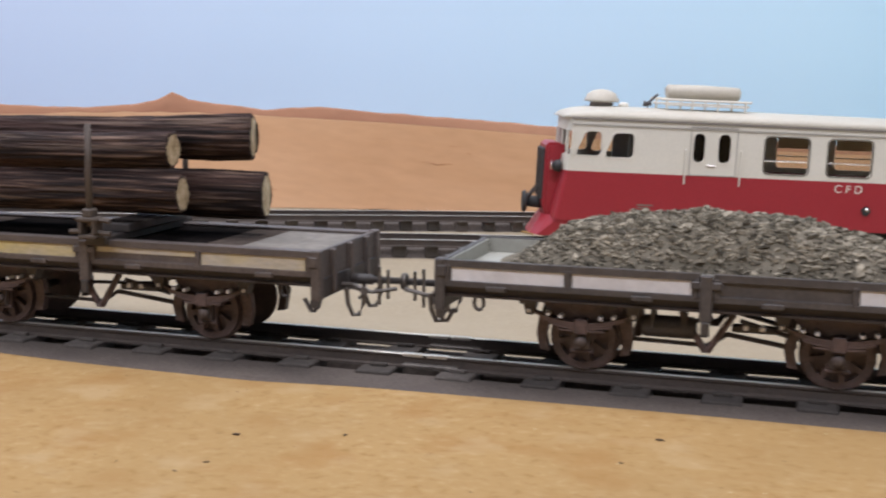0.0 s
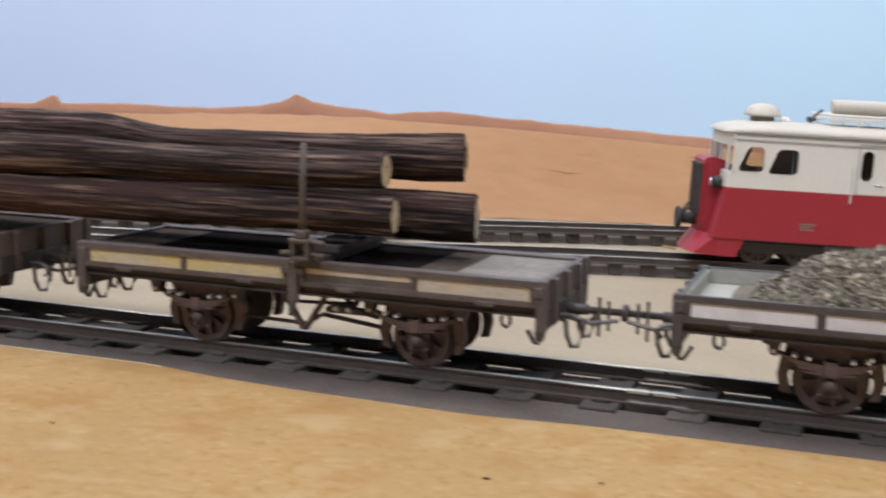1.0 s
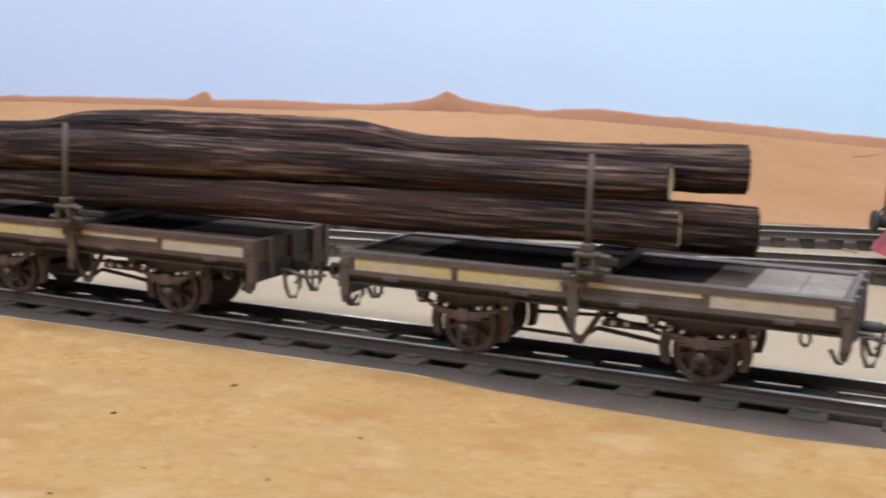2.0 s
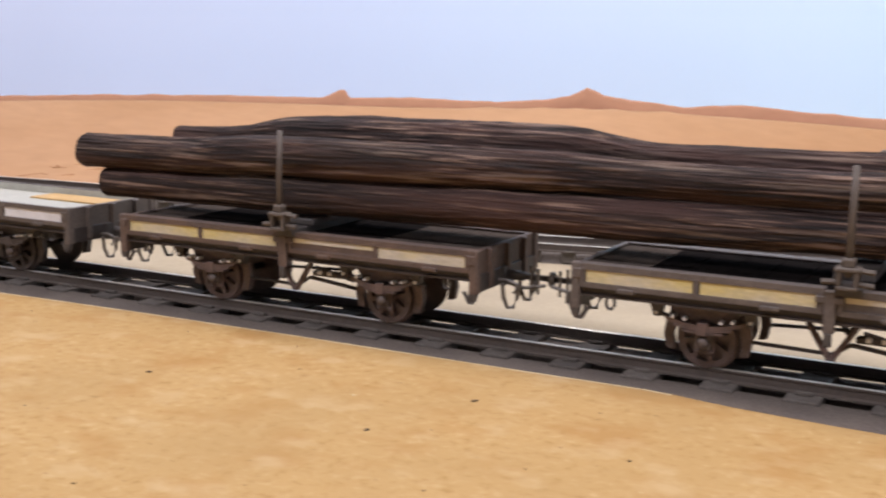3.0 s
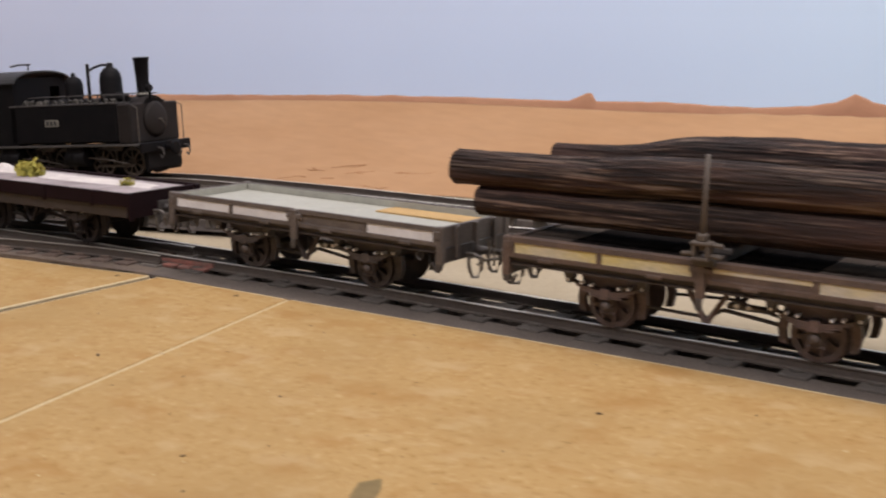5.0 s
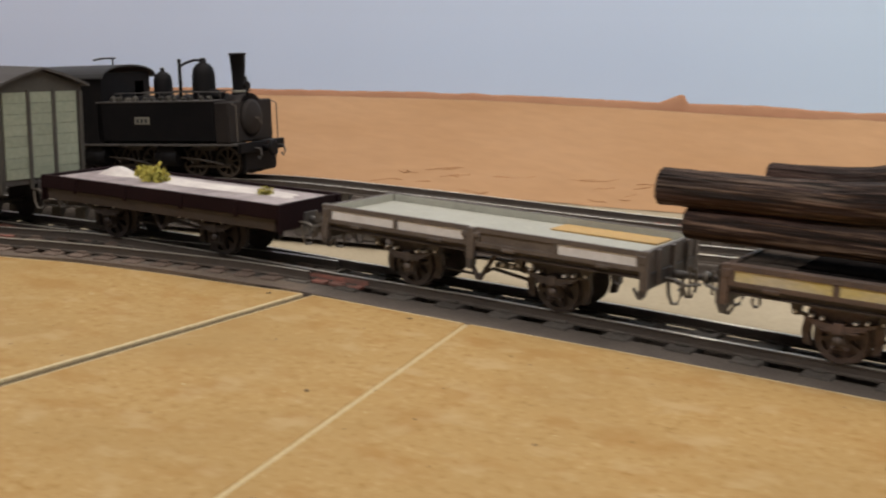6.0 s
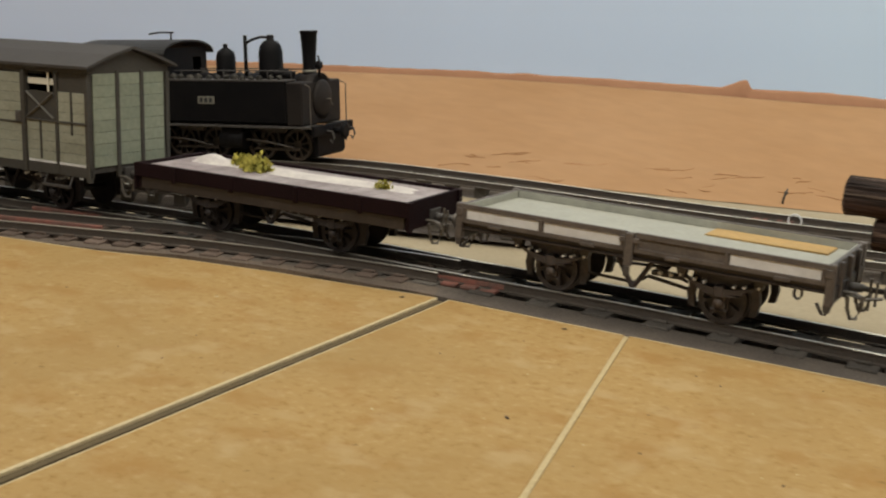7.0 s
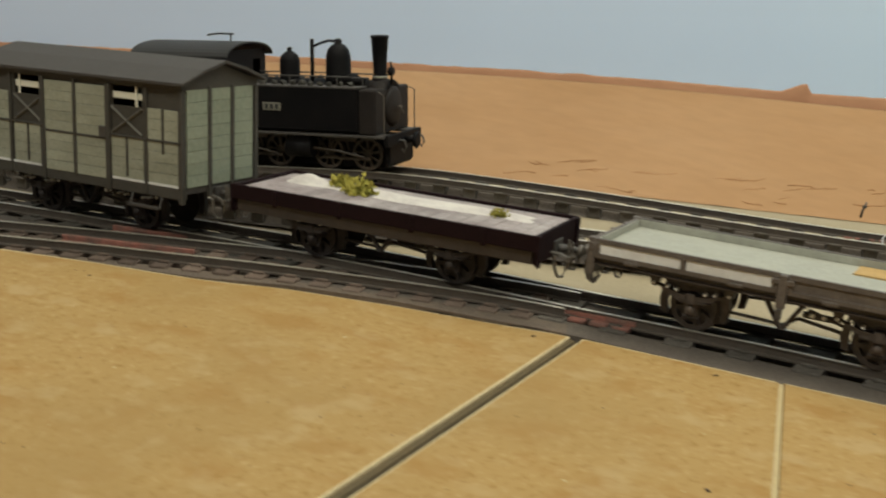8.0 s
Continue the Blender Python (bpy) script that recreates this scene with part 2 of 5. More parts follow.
def glass(name, tint):
    m = bpy.data.materials.new(name)
    m.use_nodes = True
    b = m.node_tree.nodes["Principled BSDF"]
    b.inputs["Base Color"].default_value = (*tint, 1)
    b.inputs["Roughness"].default_value = 0.03
    b.inputs["Transmission Weight"].default_value = 1.0
    b.inputs["IOR"].default_value = 1.2
    return m


GLASS = glass("window_glass", (0.85, 0.85, 0.82))

SOLE = material("dark_solebar", (0.024, 0.018, 0.017), 0.5, scale=150, fine=900, vary=0.3, second=(0.045, 0.032, 0.028), mix=0.6)
PATCH = material("board_stain", (0.20, 0.145, 0.07), 0.9, scale=40, fine=300, vary=0.2, spec=0.1)
CRACK = material("crack_shadow", (0.36, 0.18, 0.085), 0.95, scale=60, fine=300, vary=0.2, spec=0.1, bump=0)
DARKSIDE = material("sooty_side", (0.060, 0.053, 0.050), 0.6, scale=120, fine=900, vary=0.3, second=(0.095, 0.08, 0.07), mix=0.6)
SOOT = material("sooty_gear", (0.020, 0.016, 0.017), 0.6, scale=250, fine=1200, vary=0.4, second=(0.04, 0.032, 0.030), mix=0.6, spec=0.3)
LINK = material("worn_coupling", (0.17, 0.15, 0.13), 0.42, metal=0.35, scale=250, fine=1200, vary=0.4, second=(0.07, 0.06, 0.052), mix=0.9)
AXLEBOX = material("dusty_axle_box", (0.10, 0.078, 0.066), 0.6, scale=250, fine=1200, vary=0.4, second=(0.07, 0.05, 0.042), mix=0.8)
# pale non-metal colour painted in place of glints on the bolt heads
BOLT = material("worn_bolt", (0.78, 0.77, 0.76), 0.3, metal=0.0, scale=200, fine=900, vary=0.3, bump=0)
# ---------------------------------------------------------------- mesh helpers, in millimetres


def box(bm, x0, x1, y0, y1, z0, z1, bevel=0.0):
    v = [bm.verts.new((x, y, z)) for z in (z0, z1) for y in (y0, y1) for x in (x0, x1)]
    fs = [bm.faces.new([v[i] for i in q]) for q in ((0, 2, 3, 1), (4, 5, 7, 6), (0, 1, 5, 4), (2, 6, 7, 3), (0, 4, 6, 2), (1, 3, 7, 5))]
    if bevel:
        es = list({e for f in fs for e in f.edges})
        bmesh.ops.bevel(bm, geom=es, offset=bevel, segments=1, affect="EDGES")
    return bm


def prism(bm, outline, axis, lo, hi):
    """A flat outline drawn in the two other axes, pushed from lo to hi along axis."""
    def at(a, b, c):
        return {"x": (c, a, b), "y": (a, c, b), "z": (a, b, c)}[axis]
    lower = [bm.verts.new(at(a, b, lo)) for a, b in outline]
    upper = [bm.verts.new(at(a, b, hi)) for a, b in outline]
    k = len(outline)
    fs = [bm.faces.new(lower[::-1]), bm.faces.new(upper)]
    fs += [bm.faces.new((lower[i], lower[(i + 1) % k], upper[(i + 1) % k], upper[i])) for i in range(k)]
    bmesh.ops.recalc_face_normals(bm, faces=fs)
    return bm


def tube(bm, pts, r, n=8, cap=True):
    """A round bar through the points; r is one radius or one for each point."""
    pts = [Vector(p) for p in pts]
    rs = [r] * len(pts) if isinstance(r, (int, float)) else list(r)
    rings = []
    for i, p in enumerate(pts):
        d = (pts[min(i + 1, len(pts) - 1)] - pts[max(i - 1, 0)]).normalized()
        side = d.cross(Vector((0, 0, 1)) if abs(d.z) < 0.9 else Vector((1, 0, 0))).normalized()
        up = side.cross(d)
        rings.append([bm.verts.new(p + rs[i] * (math.cos(a) * side + math.sin(a) * up)) for a in [2 * math.pi * k / n for k in range(n)]])
    fs = []
    for a, b in zip(rings, rings[1:]):
        fs += [bm.faces.new((a[k], a[(k + 1) % n], b[(k + 1) % n], b[k])) for k in range(n)]
    for fc in fs:
        fc.smooth = n > 6
    if cap:
        fs += [bm.faces.new(rings[0][::-1]), bm.faces.new(rings[-1])]
    bmesh.ops.recalc_face_normals(bm, faces=fs)
    return bm


def lathe(bm, profile, at, axis="z", n=20):
    """Turns a profile of (radius, height) round an axis."""
    o = Vector(at)
    a1, a2, ax = {"z": ((1, 0, 0), (0, 1, 0), (0, 0, 1)), "y": ((1, 0, 0), (0, 0, 1), (0, 1, 0)), "x": ((0, 1, 0), (0, 0, 1), (1, 0, 0))}[axis]
    a1, a2, ax = Vector(a1), Vector(a2), Vector(ax)
    rings = [[bm.verts.new(o + ax * h + r * (math.cos(t) * a1 + math.sin(t) * a2)) for t in [2 * math.pi * k / n for k in range(n)]] for r, h in profile]
    fs = []
    for a, b in zip(rings, rings[1:]):
        fs += [bm.faces.new((a[k], a[(k + 1) % n], b[(k + 1) % n], b[k])) for k in range(n)]
    for fc in fs:
        fc.smooth = True
    fs += [bm.faces.new(rings[0][::-1]), bm.faces.new(rings[-1])]
    bmesh.ops.recalc_face_normals(bm, faces=fs)
    return bm


def to_mesh(name, bm, mats):
    bmesh.ops.scale(bm, vec=(MM, MM, MM), verts=bm.verts)
    data = bpy.data.meshes.new(name)
    bm.to_mesh(data)
    bm.free()
    for m in (mats if isinstance(mats, (list, tuple)) else [mats]):
        data.materials.append(m)
    return data


def part(name, bm, mat, parent, label="", at=(0, 0, 0), m=None):
    ob = new(name, to_mesh(name, bm, mat))
    ob.parent = parent
    ob.matrix_basis = m if m is not None else Matrix.Translation(Vector(at) * MM)
    if label:
        ob["label"] = label
    return ob


def again(ob, parent, at=(0, 0, 0), turn=(0, 0, 0)):
    """One more piece on the same mesh."""
    o = new(ob.name.split(".")[0], ob.data)
    o.parent = parent
    o.matrix_basis = pose(*[v * MM for v in at], *turn)
    return o


def thing(name, x, y, z, turn, label, category, group=""):
    ob = new(name)
    ob.empty_display_size = 0.01
    ob.matrix_world = pose(x * MM, y * MM, z * MM, 0, 0, turn)
    return tagged(ob, label, category, group)


def plain(name, bm, mat, label, category="", kind="structure"):
    return tagged(new(name, to_mesh(name, bm, mat)), label, category, kind=kind)


# ---------------------------------------------------------------- ground, boards, dune, sky


def lerp(table, x):
    if x <= table[0][0]:
        return table[0][1]
    for (a, b), (c, d) in zip(table, table[1:]):
        if x <= c:
            return b + (d - b) * (x - a) / (c - a)
    return table[-1][1]


GRADE = [(-1300, -18), (-935, -7.4), (-868, -5.4), (-800, -3.0), (-740, -1.6), (-680, -1.8), (-630, -3.0), (-580, -3.5), (400, -3.5)]
BACKGRADE = [(-1300, -30), (-1000, -8), (-850, 1.5), (-780, 4), (-700, 3), (-135, -13.3), (150, -23), (400, -30), (1400, -40)]


def grade(x):
    return (lerp(GRADE, x - 30) + 2 * lerp(GRADE, x) + lerp(GRADE, x + 30)) / 4


def back_grade(x):
    return (lerp(BACKGRADE, x - 20) + 2 * lerp(BACKGRADE, x) + lerp(BACKGRADE, x + 20)) / 4


def ground_z(x, y):
    s = min(max((y - 75) / 70, 0), 1)
    t = min(max((-y - 20) / 60, 0), 1)
    return -1.5 + (1 - s) * ((1 - t) * grade(x) - 7 * t) + s * back_grade(x)


bm = bmesh.new()
rows_ = []
for i in range(141):
    x = -2200 + 3600 * i / 140
    rows_.append([bm.verts.new((x, y, ground_z(x, y))) for y in (-600, -300, -100, -60, -30, 0, 30, 60, 80, 100, 120, 145, 200, 400, 700, 1150)])
for a, b in zip(rows_, rows_[1:]):
    for k in range(len(a) - 1):
        f = bm.faces.new((a[k], b[k], b[k + 1], a[k + 1]))
        f.smooth = True
under = [(-2200, -600), (1400, -600), (1400, 1150), (-2200, 1150)]
prism(bm, under, "z", -60, -42)
plain("ground", bm, PALE, "pale sand-coloured baseboard between the tracks", "baseboard")

EDGE_LINE = [(-1400, -230), (-1000, -105), (-861, -66.6), (-820, -56), (-772, -45.5), (-740, -33), (-697, -23.3), (-660, -17.5), (-638, -13), (-622, -11.5), (-557, -9.5), (-500, -6.5), (-453, -5), (-380, -4), (-325, -4), (-262, -3.5), (-242, -7.5), (-214, -10), (-160, -12), (-130, -8.5), (-85, -7), (-42, -6), (600, -6)]


rim_rnd = random.Random(3)


def slab(name, x0a, x0b, x1a, x1b, label):
    """A board with its far edge along the track; x at the track and at the near end, for its two ends."""
    n_ = max(12, int((x1a - x0a) / 9))
    xs = [x0a + (x1a - x0a) * k / n_ for k in range(n_ + 1)]
    far = [(x, lerp(EDGE_LINE, x)) for x in xs]
    outline = far + [(x1b, -560), (x0b, -560)]
    bm = bmesh.new()
    prism(bm, outline, "z", -14, 0)
    for f in bm.faces:
        f.material_index = 0 if f.normal.z > 0.5 else 1
    top = [f for f in bm.faces if f.normal.z > 0.5]
    es = [e for f in top for e in f.edges]
    res = bmesh.ops.bevel(bm, geom=es, offset=0.32, segments=1, affect="EDGES")
    edges = list(res["faces"])
    top = [f for f in bm.faces if f.normal.z > 0.99]
    rim = bmesh.ops.inset_region(bm, faces=top, thickness=0.52, use_even_offset=True)
    for f in edges + list(rim["faces"]):
        at = f.calc_center_median()
        along_filler = abs(at.x - (-556.6 - 122.6 * (at.y + 7) / 553)) < 3.0
        f.material_index = 0 if along_filler or at.x > -255 else 1  # the rim is painted over along the loaded wagons
    for v in {v for f in top for v in f.verts}:
        v.co.y += rim_rnd.uniform(-0.5, 0.08)
    return plain(name, bm, [SAND, EDGE], label, "board")


slab("board_1", -1500, -1900, -630.7, -620.0, "sand-coloured fibre board with a pale cut edge")
slab("board_2", -626.3, -614.0, -557.5, -434.9, "sand-coloured fibre board between two seams")
slab("board_3", -555.7, -433.1, 600, 900, "sand-coloured fibre board along the goods train")
bm = bmesh.new()
prism(bm, [(-630.9, -13), (-628.4, -13), (-617.0, -560), (-620.2, -560)], "z", -12, -1.0)
plain("seam_strip", bm, FILLER, "dull beige strip sunk in the joint of two boards", "joint")
bm = bmesh.new()
prism(bm, [(-558.8, -10), (-555.8, -10), (-433.2, -560), (-436.2, -560)], "z", -12, -0.35)
plain("seam_strip", bm, PALEFILLER, "pale crumbling filler in the joint of two boards", "joint")
# dark strip filling the gap; its colour stands for the shade inside
bm = bmesh.new()
prism(bm, [(-628.4, -13), (-626.1, -13), (-613.8, -560), (-617.0, -560)], "z", -14, -1.6)
plain("seam_dirt", bm, GROOVE, "dark strip standing for the shade in the joint between the boards", "joint", kind="stuff")

# flat patch just above the board, darker than its sand colour
bm = bmesh.new()
outline = [(-418, -135), (-421, -140), (-418, -147), (-413.5, -155), (-410, -165), (-404.5, -166), (-405.5, -158), (-411, -148), (-414.5, -140)]
prism(bm, outline, "z", 0.02, 0.12)
plain("stain", bm, PATCH, "dull brown patch on the sand board", "stain")

RIDGE = [(-1600, 20), (-1260, 36.9), (-996, 47.5), (-930, 49.5), (-860, 52), (-770, 53.8), (-705, 54), (-667, 54), (-606, 55.5), (-543, 53.7), (-505, 56.5), (-490, 60), (-478, 65.7), (-466, 60.5), (-455, 58.4), (-410, 53.2), (-371, 55.6), (-350, 54), (-333, 51.9), (-273, 48), (-199, 42), (-169, 40.3), (0, 30), (600, 8)]
BASE = [(-1600, -140), (-1000, 130), (-900, 195), (-835, 222), (-765, 230), (-710, 246), (-651, 271), (-565, 310), (-331, 426), (-211, 480), (0, 550), (600, 700)]


def ridge_y(x):
    return 429 + (x + 655.5) * math.tan(radians(16.1))


def near_rise(x):
    return (lerp(RIDGE, x - 60) + lerp(RIDGE, x - 25) + lerp(RIDGE, x) + lerp(RIDGE, x + 25) + lerp(RIDGE, x + 60)) / 5 - (5.0 if x > -560 else 2.4 if x < -760 else 2.4 + 2.6 * (x + 760) / 200) + 1.2 * noise.noise((x * 0.01, 4, 4))


bm = bmesh.new()
ridge_rows = []
for i in range(1001):
    x = -1500 + 2.0 * i
    z = lerp(RIDGE, x) + 0.7 * noise.noise((x * 0.05, 1, 8)) + 0.4 * noise.noise((x * 0.16, 2, 8))
    if -674 < x < -655:
        z += 6.0 * min((x + 674) / 13, (-655 - x) / 2.5, 1)
    y = ridge_y(x) + 14
    ridge_rows.append([bm.verts.new((x, y - 4, 10)), bm.verts.new((x, y + 2, z - 9)), bm.verts.new((x, y + 5, z - 1.6)), bm.verts.new((x, y + 6, z)), bm.verts.new((x, y + 9, z - 1)), bm.verts.new((x, y + 12, 10))])
for a, b in zip(ridge_rows, ridge_rows[1:]):
    for k in range(5):
        f = bm.faces.new((a[k], b[k], b[k + 1], a[k + 1]))
        f.smooth = True
plain("far_ridge", bm, FARDUNE, "reddish far dune crest behind the plaster dune", "dune")

bm = bmesh.new()
NX, NY = 900, 44
grid = []
for i in range(NX + 1):
    x = -1500 + 2000 * i / NX
    row = []
    for j in range(NY + 1):
        s = j / NY
        xr = x
        y = lerp(BASE, xr) * (1 - s) + ridge_y(xr) * s
        rise = near_rise(xr)
        curve = 0.12 * s + 0.88 * s ** 1.2
        z = rise * curve
        z += 1.2 * noise.noise((x * 0.012, s * 3, 0)) * s * (1 - s) * 4
        z += 0.5 * noise.noise((x * 0.06, s * 9, 3)) * (1 - s * s)
        row.append(bm.verts.new((x, y, z - 1.1 + (1 - s) ** 2 * back_grade(x))))
    last = row[-1].co
    row.append(bm.verts.new((last.x, last.y + 30, -40)))
    grid.append(row)
for a, b in zip(grid, grid[1:]):
    for k in range(len(a) - 1):
        f = bm.faces.new((a[k], b[k], b[k + 1], a[k + 1]))
        f.smooth = k < len(a) - 2
plain("dune", bm, DUNE, "long low dune of ochre-coloured plaster under a painted sky", "dune")



def dune_top(x, s):
    y = lerp(BASE, x) * (1 - s) + ridge_y(x) * s
    return y, near_rise(x) * (0.12 * s + 0.88 * s ** 1.2) - 1.1 + (1 - s) ** 2 * back_grade(x)


rnd = random.Random(21)
bm = bmesh.new()
for k in range(70):
    x = rnd.uniform(-790, -380) if k < 62 else rnd.uniform(-330, 0)
    s = rnd.uniform(0.02, 0.3) if k < 64 else rnd.uniform(0.4, 0.9)
    n_ = rnd.randint(3, 8)
    slope = rnd.uniform(-0.004, 0.012)
    pts = []
    for q in range(n_):
        x += rnd.uniform(1.5, 4.5)
        s = max(0.01, s + slope + rnd.uniform(-0.012, 0.012))
        y, z = dune_top(x, s)
        pts.append((x, y - 0.1, z + 0.1))
    w = [rnd.uniform(0.1, 0.32) for _ in pts]
    w[0] = w[-1] = 0.12
    tube(bm, pts, w, 5)
plain("dune_cracks", bm, CRACK, "brown cracks in the plaster along the foot of the dune", "cracks", kind="stuff")

bm = bmesh.new()
box(bm, -1500, 1500, 0, 12, -20, 900)
sky = plain("backdrop", bm, SKY, "backdrop painted as a pale blue sky", "backdrop")
sky.matrix_world = pose(-0.58, 0.56, 0, 0, 0, 16.1)

# the hall round the layout
for nm, b in (("wall_south", (-3000, 2200, -1900, -1850, -110, 1700)), ("wall_north", (-3000, 2200, 1500, 1550, -110, 1700)),
              ("wall_west", (-3050, -3000, -1900, 1550, -110, 1700)), ("wall_east", (2200, 2250, -1900, 1550, -110, 1700)),
              ("ceiling", (-3050, 2250, -1900, 1550, 1700, 1750)), ("floor", (-3050, 2250, -1900, 1550, -110, -60.2))):
    bm = bmesh.new()
    box(bm, *b)
    plain(nm, bm, ROOM, "plain pale hall " + nm.split("_")[0], "wall" if nm.startswith("wall") else nm)

# ---------------------------------------------------------------- tracks


def dense(pts, step=12.0):
    """Points along a smooth line through the given ones, at even steps."""
    pts = [Vector((x, y, 0)) for x, y in pts]
    ext = [2 * pts[0] - pts[1]] + pts + [2 * pts[-1] - pts[-2]]
    fine = []
    for i in range(1, len(ext) - 2):
        a, b, c, d = ext[i - 1:i + 3]
        for k in range(24):
            t = k / 24
            fine.append(0.5 * (2 * b + (c - a) * t + (2 * a - 5 * b + 4 * c - d) * t * t + (3 * b - a - 3 * c + d) * t ** 3))
    fine.append(pts[-1])
    out, left = [fine[0]], step
    for a, b in zip(fine, fine[1:]):
        seg = (b - a).length
        while seg >= left and seg > 0:
            a = a + (b - a) * (left / seg)
            seg, left = (b - a).length, step
            out.append(a)
        left -= seg
    return out


def sweep(bm, line, section, shift=0.0):
    """A section of (across, up) carried along a line; its faces take the section's third value as material."""
    rings = []
    for i, p in enumerate(line):
        d = (line[min(i + 1, len(line) - 1)] - line[max(i - 1, 0)]).normalized()
        side = Vector((-d.y, d.x, 0))
        rings.append([bm.verts.new(p + side * (shift + s[0]) + Vector((0, 0, s[1]))) for s in section])
    n = len(section)
    fs = []
    for a, b in zip(rings, rings[1:]):
        for k in range(n):
            f = bm.faces.new((a[k], b[k], b[(k + 1) % n], a[(k + 1) % n]))
            f.material_index = section[k][2]
            fs.append(f)
    fs += [bm.faces.new(rings[0]), bm.faces.new(rings[-1][::-1])]
    bmesh.ops.recalc_face_normals(bm, faces=fs)
    return bm


GAUGE = 24.0
RAILSEC = [(-1.6, 4.2, 0), (1.6, 4.2, 0), (1.6, 4.7, 0), (0.45, 5.0, 0), (0.45, 7.1, 0), (0.8, 7.3, 0), (0.8, 7.9, 1), (0.6, 8.0, 1), (-0.6, 8.0, 1), (-0.8, 7.9, 0), (-0.8, 7.3, 0), (-0.45, 7.1, 0), (-0.45, 5.0, 0), (-1.6, 4.7, 0)]


def level(x):
    return 0.0


def track(name, pts, label, clip=False, slots=False, wood=SLEEPER, spacing=17.0, bed=26.0, length=41.0, width=7.2, bedtop=1.6, zf=level, front=0.0, back=0.0, gravel=BED):
    def lifted(step):
        return [Vector((p.x, p.y, zf(p.x))) for p in dense(pts, step)]
    line = lifted(12.0)
    ob = thing(name, 0, 0, 0, 0, label, "track")
    ob["kind"] = "structure"
    if bed:
        bm = bmesh.new()
        dip = [(-17.2, 3.5, 0), (-15.6, 0.6, 0), (-8.6, 0.6, 0), (-7.0, bedtop, 0)] if slots else []
        if slots:
            flat = 3.5
        else:
            flat = bedtop
        sweep(bm, lifted(9.0), [(-bed - front - 3, -2.2, 0), (-bed - front, -1.0, 0), (-bed - front + 3, flat - 0.8, 0), (-bed - front + 6, flat, 0)] + dip + [(bed - back - 3, bedtop, 0), (bed - back, bedtop - 0.6, 0), (bed - back + 3, -2.2, 0)])
        if clip:
            for v in bm.verts:
                v.co.y = max(v.co.y, lerp(EDGE_LINE, v.co.x) - 0.4)
        part("ballast", bm, gravel, ob)
    for s in (-1, 1):
        bm = bmesh.new()
        sweep(bm, line, RAILSEC, s * GAUGE / 2)
        part("rail", bm, [RAILSIDE, STEEL], ob)
    if length:
        bm = bmesh.new()
        box(bm, -width / 2, width / 2, -length / 2, length / 2 - back / 2, -1.2, 4.3, 0.35)
        for sgn in (-1, 1):
            for k in (-1, 1):
                box(bm, -2.4, 2.4, sgn * GAUGE / 2 + k * 2.6 - 0.8, sgn * GAUGE / 2 + k * 2.6 + 0.8, 4.3, 5.3, 0.2)
        one = None
        steps = lifted(spacing)
        for i, p in enumerate(steps[:-1]):
            d = steps[i + 1] - p
            turn = math.degrees(math.atan2(d.y, d.x)) + random.uniform(-1, 1)
            if one is None:
                one = part("sleeper", bm, wood, ob, m=pose(p.x * MM, p.y * MM, p.z * MM, 0, 0, turn))
            else:
                again(one, ob, (p.x, p.y, p.z + random.uniform(-0.15, 0.15)), (0, 0, turn))
    return ob


YC = 25.0
track("near_track", [(-1250, -45), (-1050, -14), (-900, 2.0), (-868, 3.5), (-790, 7.5), (-721, 11), (-650, 17), (-590, 23), (-540, YC), (-300, YC), (200, YC), (420, YC)], "dark model railway track under the goods train", slots=True, clip=True, spacing=23.4, bed=23.0, zf=grade, front=16.0, bedtop=2.9, width=10.0, back=7.0)
track("branch_track", [(-1250, -170), (-1050, -103), (-943, -69), (-844, -38), (-797, -26), (-759, -15), (-717, -4), (-669, 9), (-635, 15)], "branch track curving off towards the front", slots=True, clip=True, wood=REDSLEEPER, gravel=BROWNBED, spacing=13.5, bed=26.0, zf=grade, bedtop=2.9, front=22.0, width=7.4)


near = bpy.data.objects["near_track"]
for yy in (YC - GAUGE / 2, YC + GAUGE / 2):
    bm = bmesh.new()
    for dx in (-6.5, 0.5):
        box(bm, -118 + dx, -112 + dx, yy - 0.9, yy + 0.9, grade(-115) + 7.2, grade(-115) + 8.12, 0.1)
    part("rail_joint", bm, STEEL, near, "bright worn rail joint")
    bm = bmesh.new()
    box(bm, -124, -108, yy - 2.6, yy + 2.6, grade(-115) + 4.4, grade(-115) + 5.6, 0.3)
    part("fishplate", bm, LINK, near)


def yard_grade(x):
    s = min(max((x + 900) / 250, 0), 1)
    return (1 - s) * (grade(x) + 0.6) + s * back_grade(x)


track("railcar_track", [(-1150, 52), (-943, 62), (-824, 70), (-720, 88), (-582, 135), (-513, 165), (-315, 236), (-210, 286), (-135, 314), (0, 359), (150, 409), (400, 492)], "model railway track on which the railcar stands", zf=yard_grade, bed=11.5, length=26.0, bedtop=3.0)
track("back_track", [(-1250, 10), (-1050, 76), (-952, 118), (-835, 162), (-760, 176), (-678, 192), (-566, 218), (-451, 262), (-323, 328), (-254, 368), (-192, 401), (0, 500), (200, 600)], "model railway track along the foot of the dune", zf=back_grade, bed=10.5, length=25.5, bedtop=3.0)

# ---------------------------------------------------------------- flat wagons


def panel(bm, outline, holes, y0, y1):
    """A wall in the x-z plane with openings, from y0 to y1."""
    es = []
    for loop in [outline] + holes:
        vs = [bm.verts.new((x, y0, z)) for x, z in loop]
        es += [bm.edges.new((vs[k], vs[(k + 1) % len(vs)])) for k in range(len(vs))]
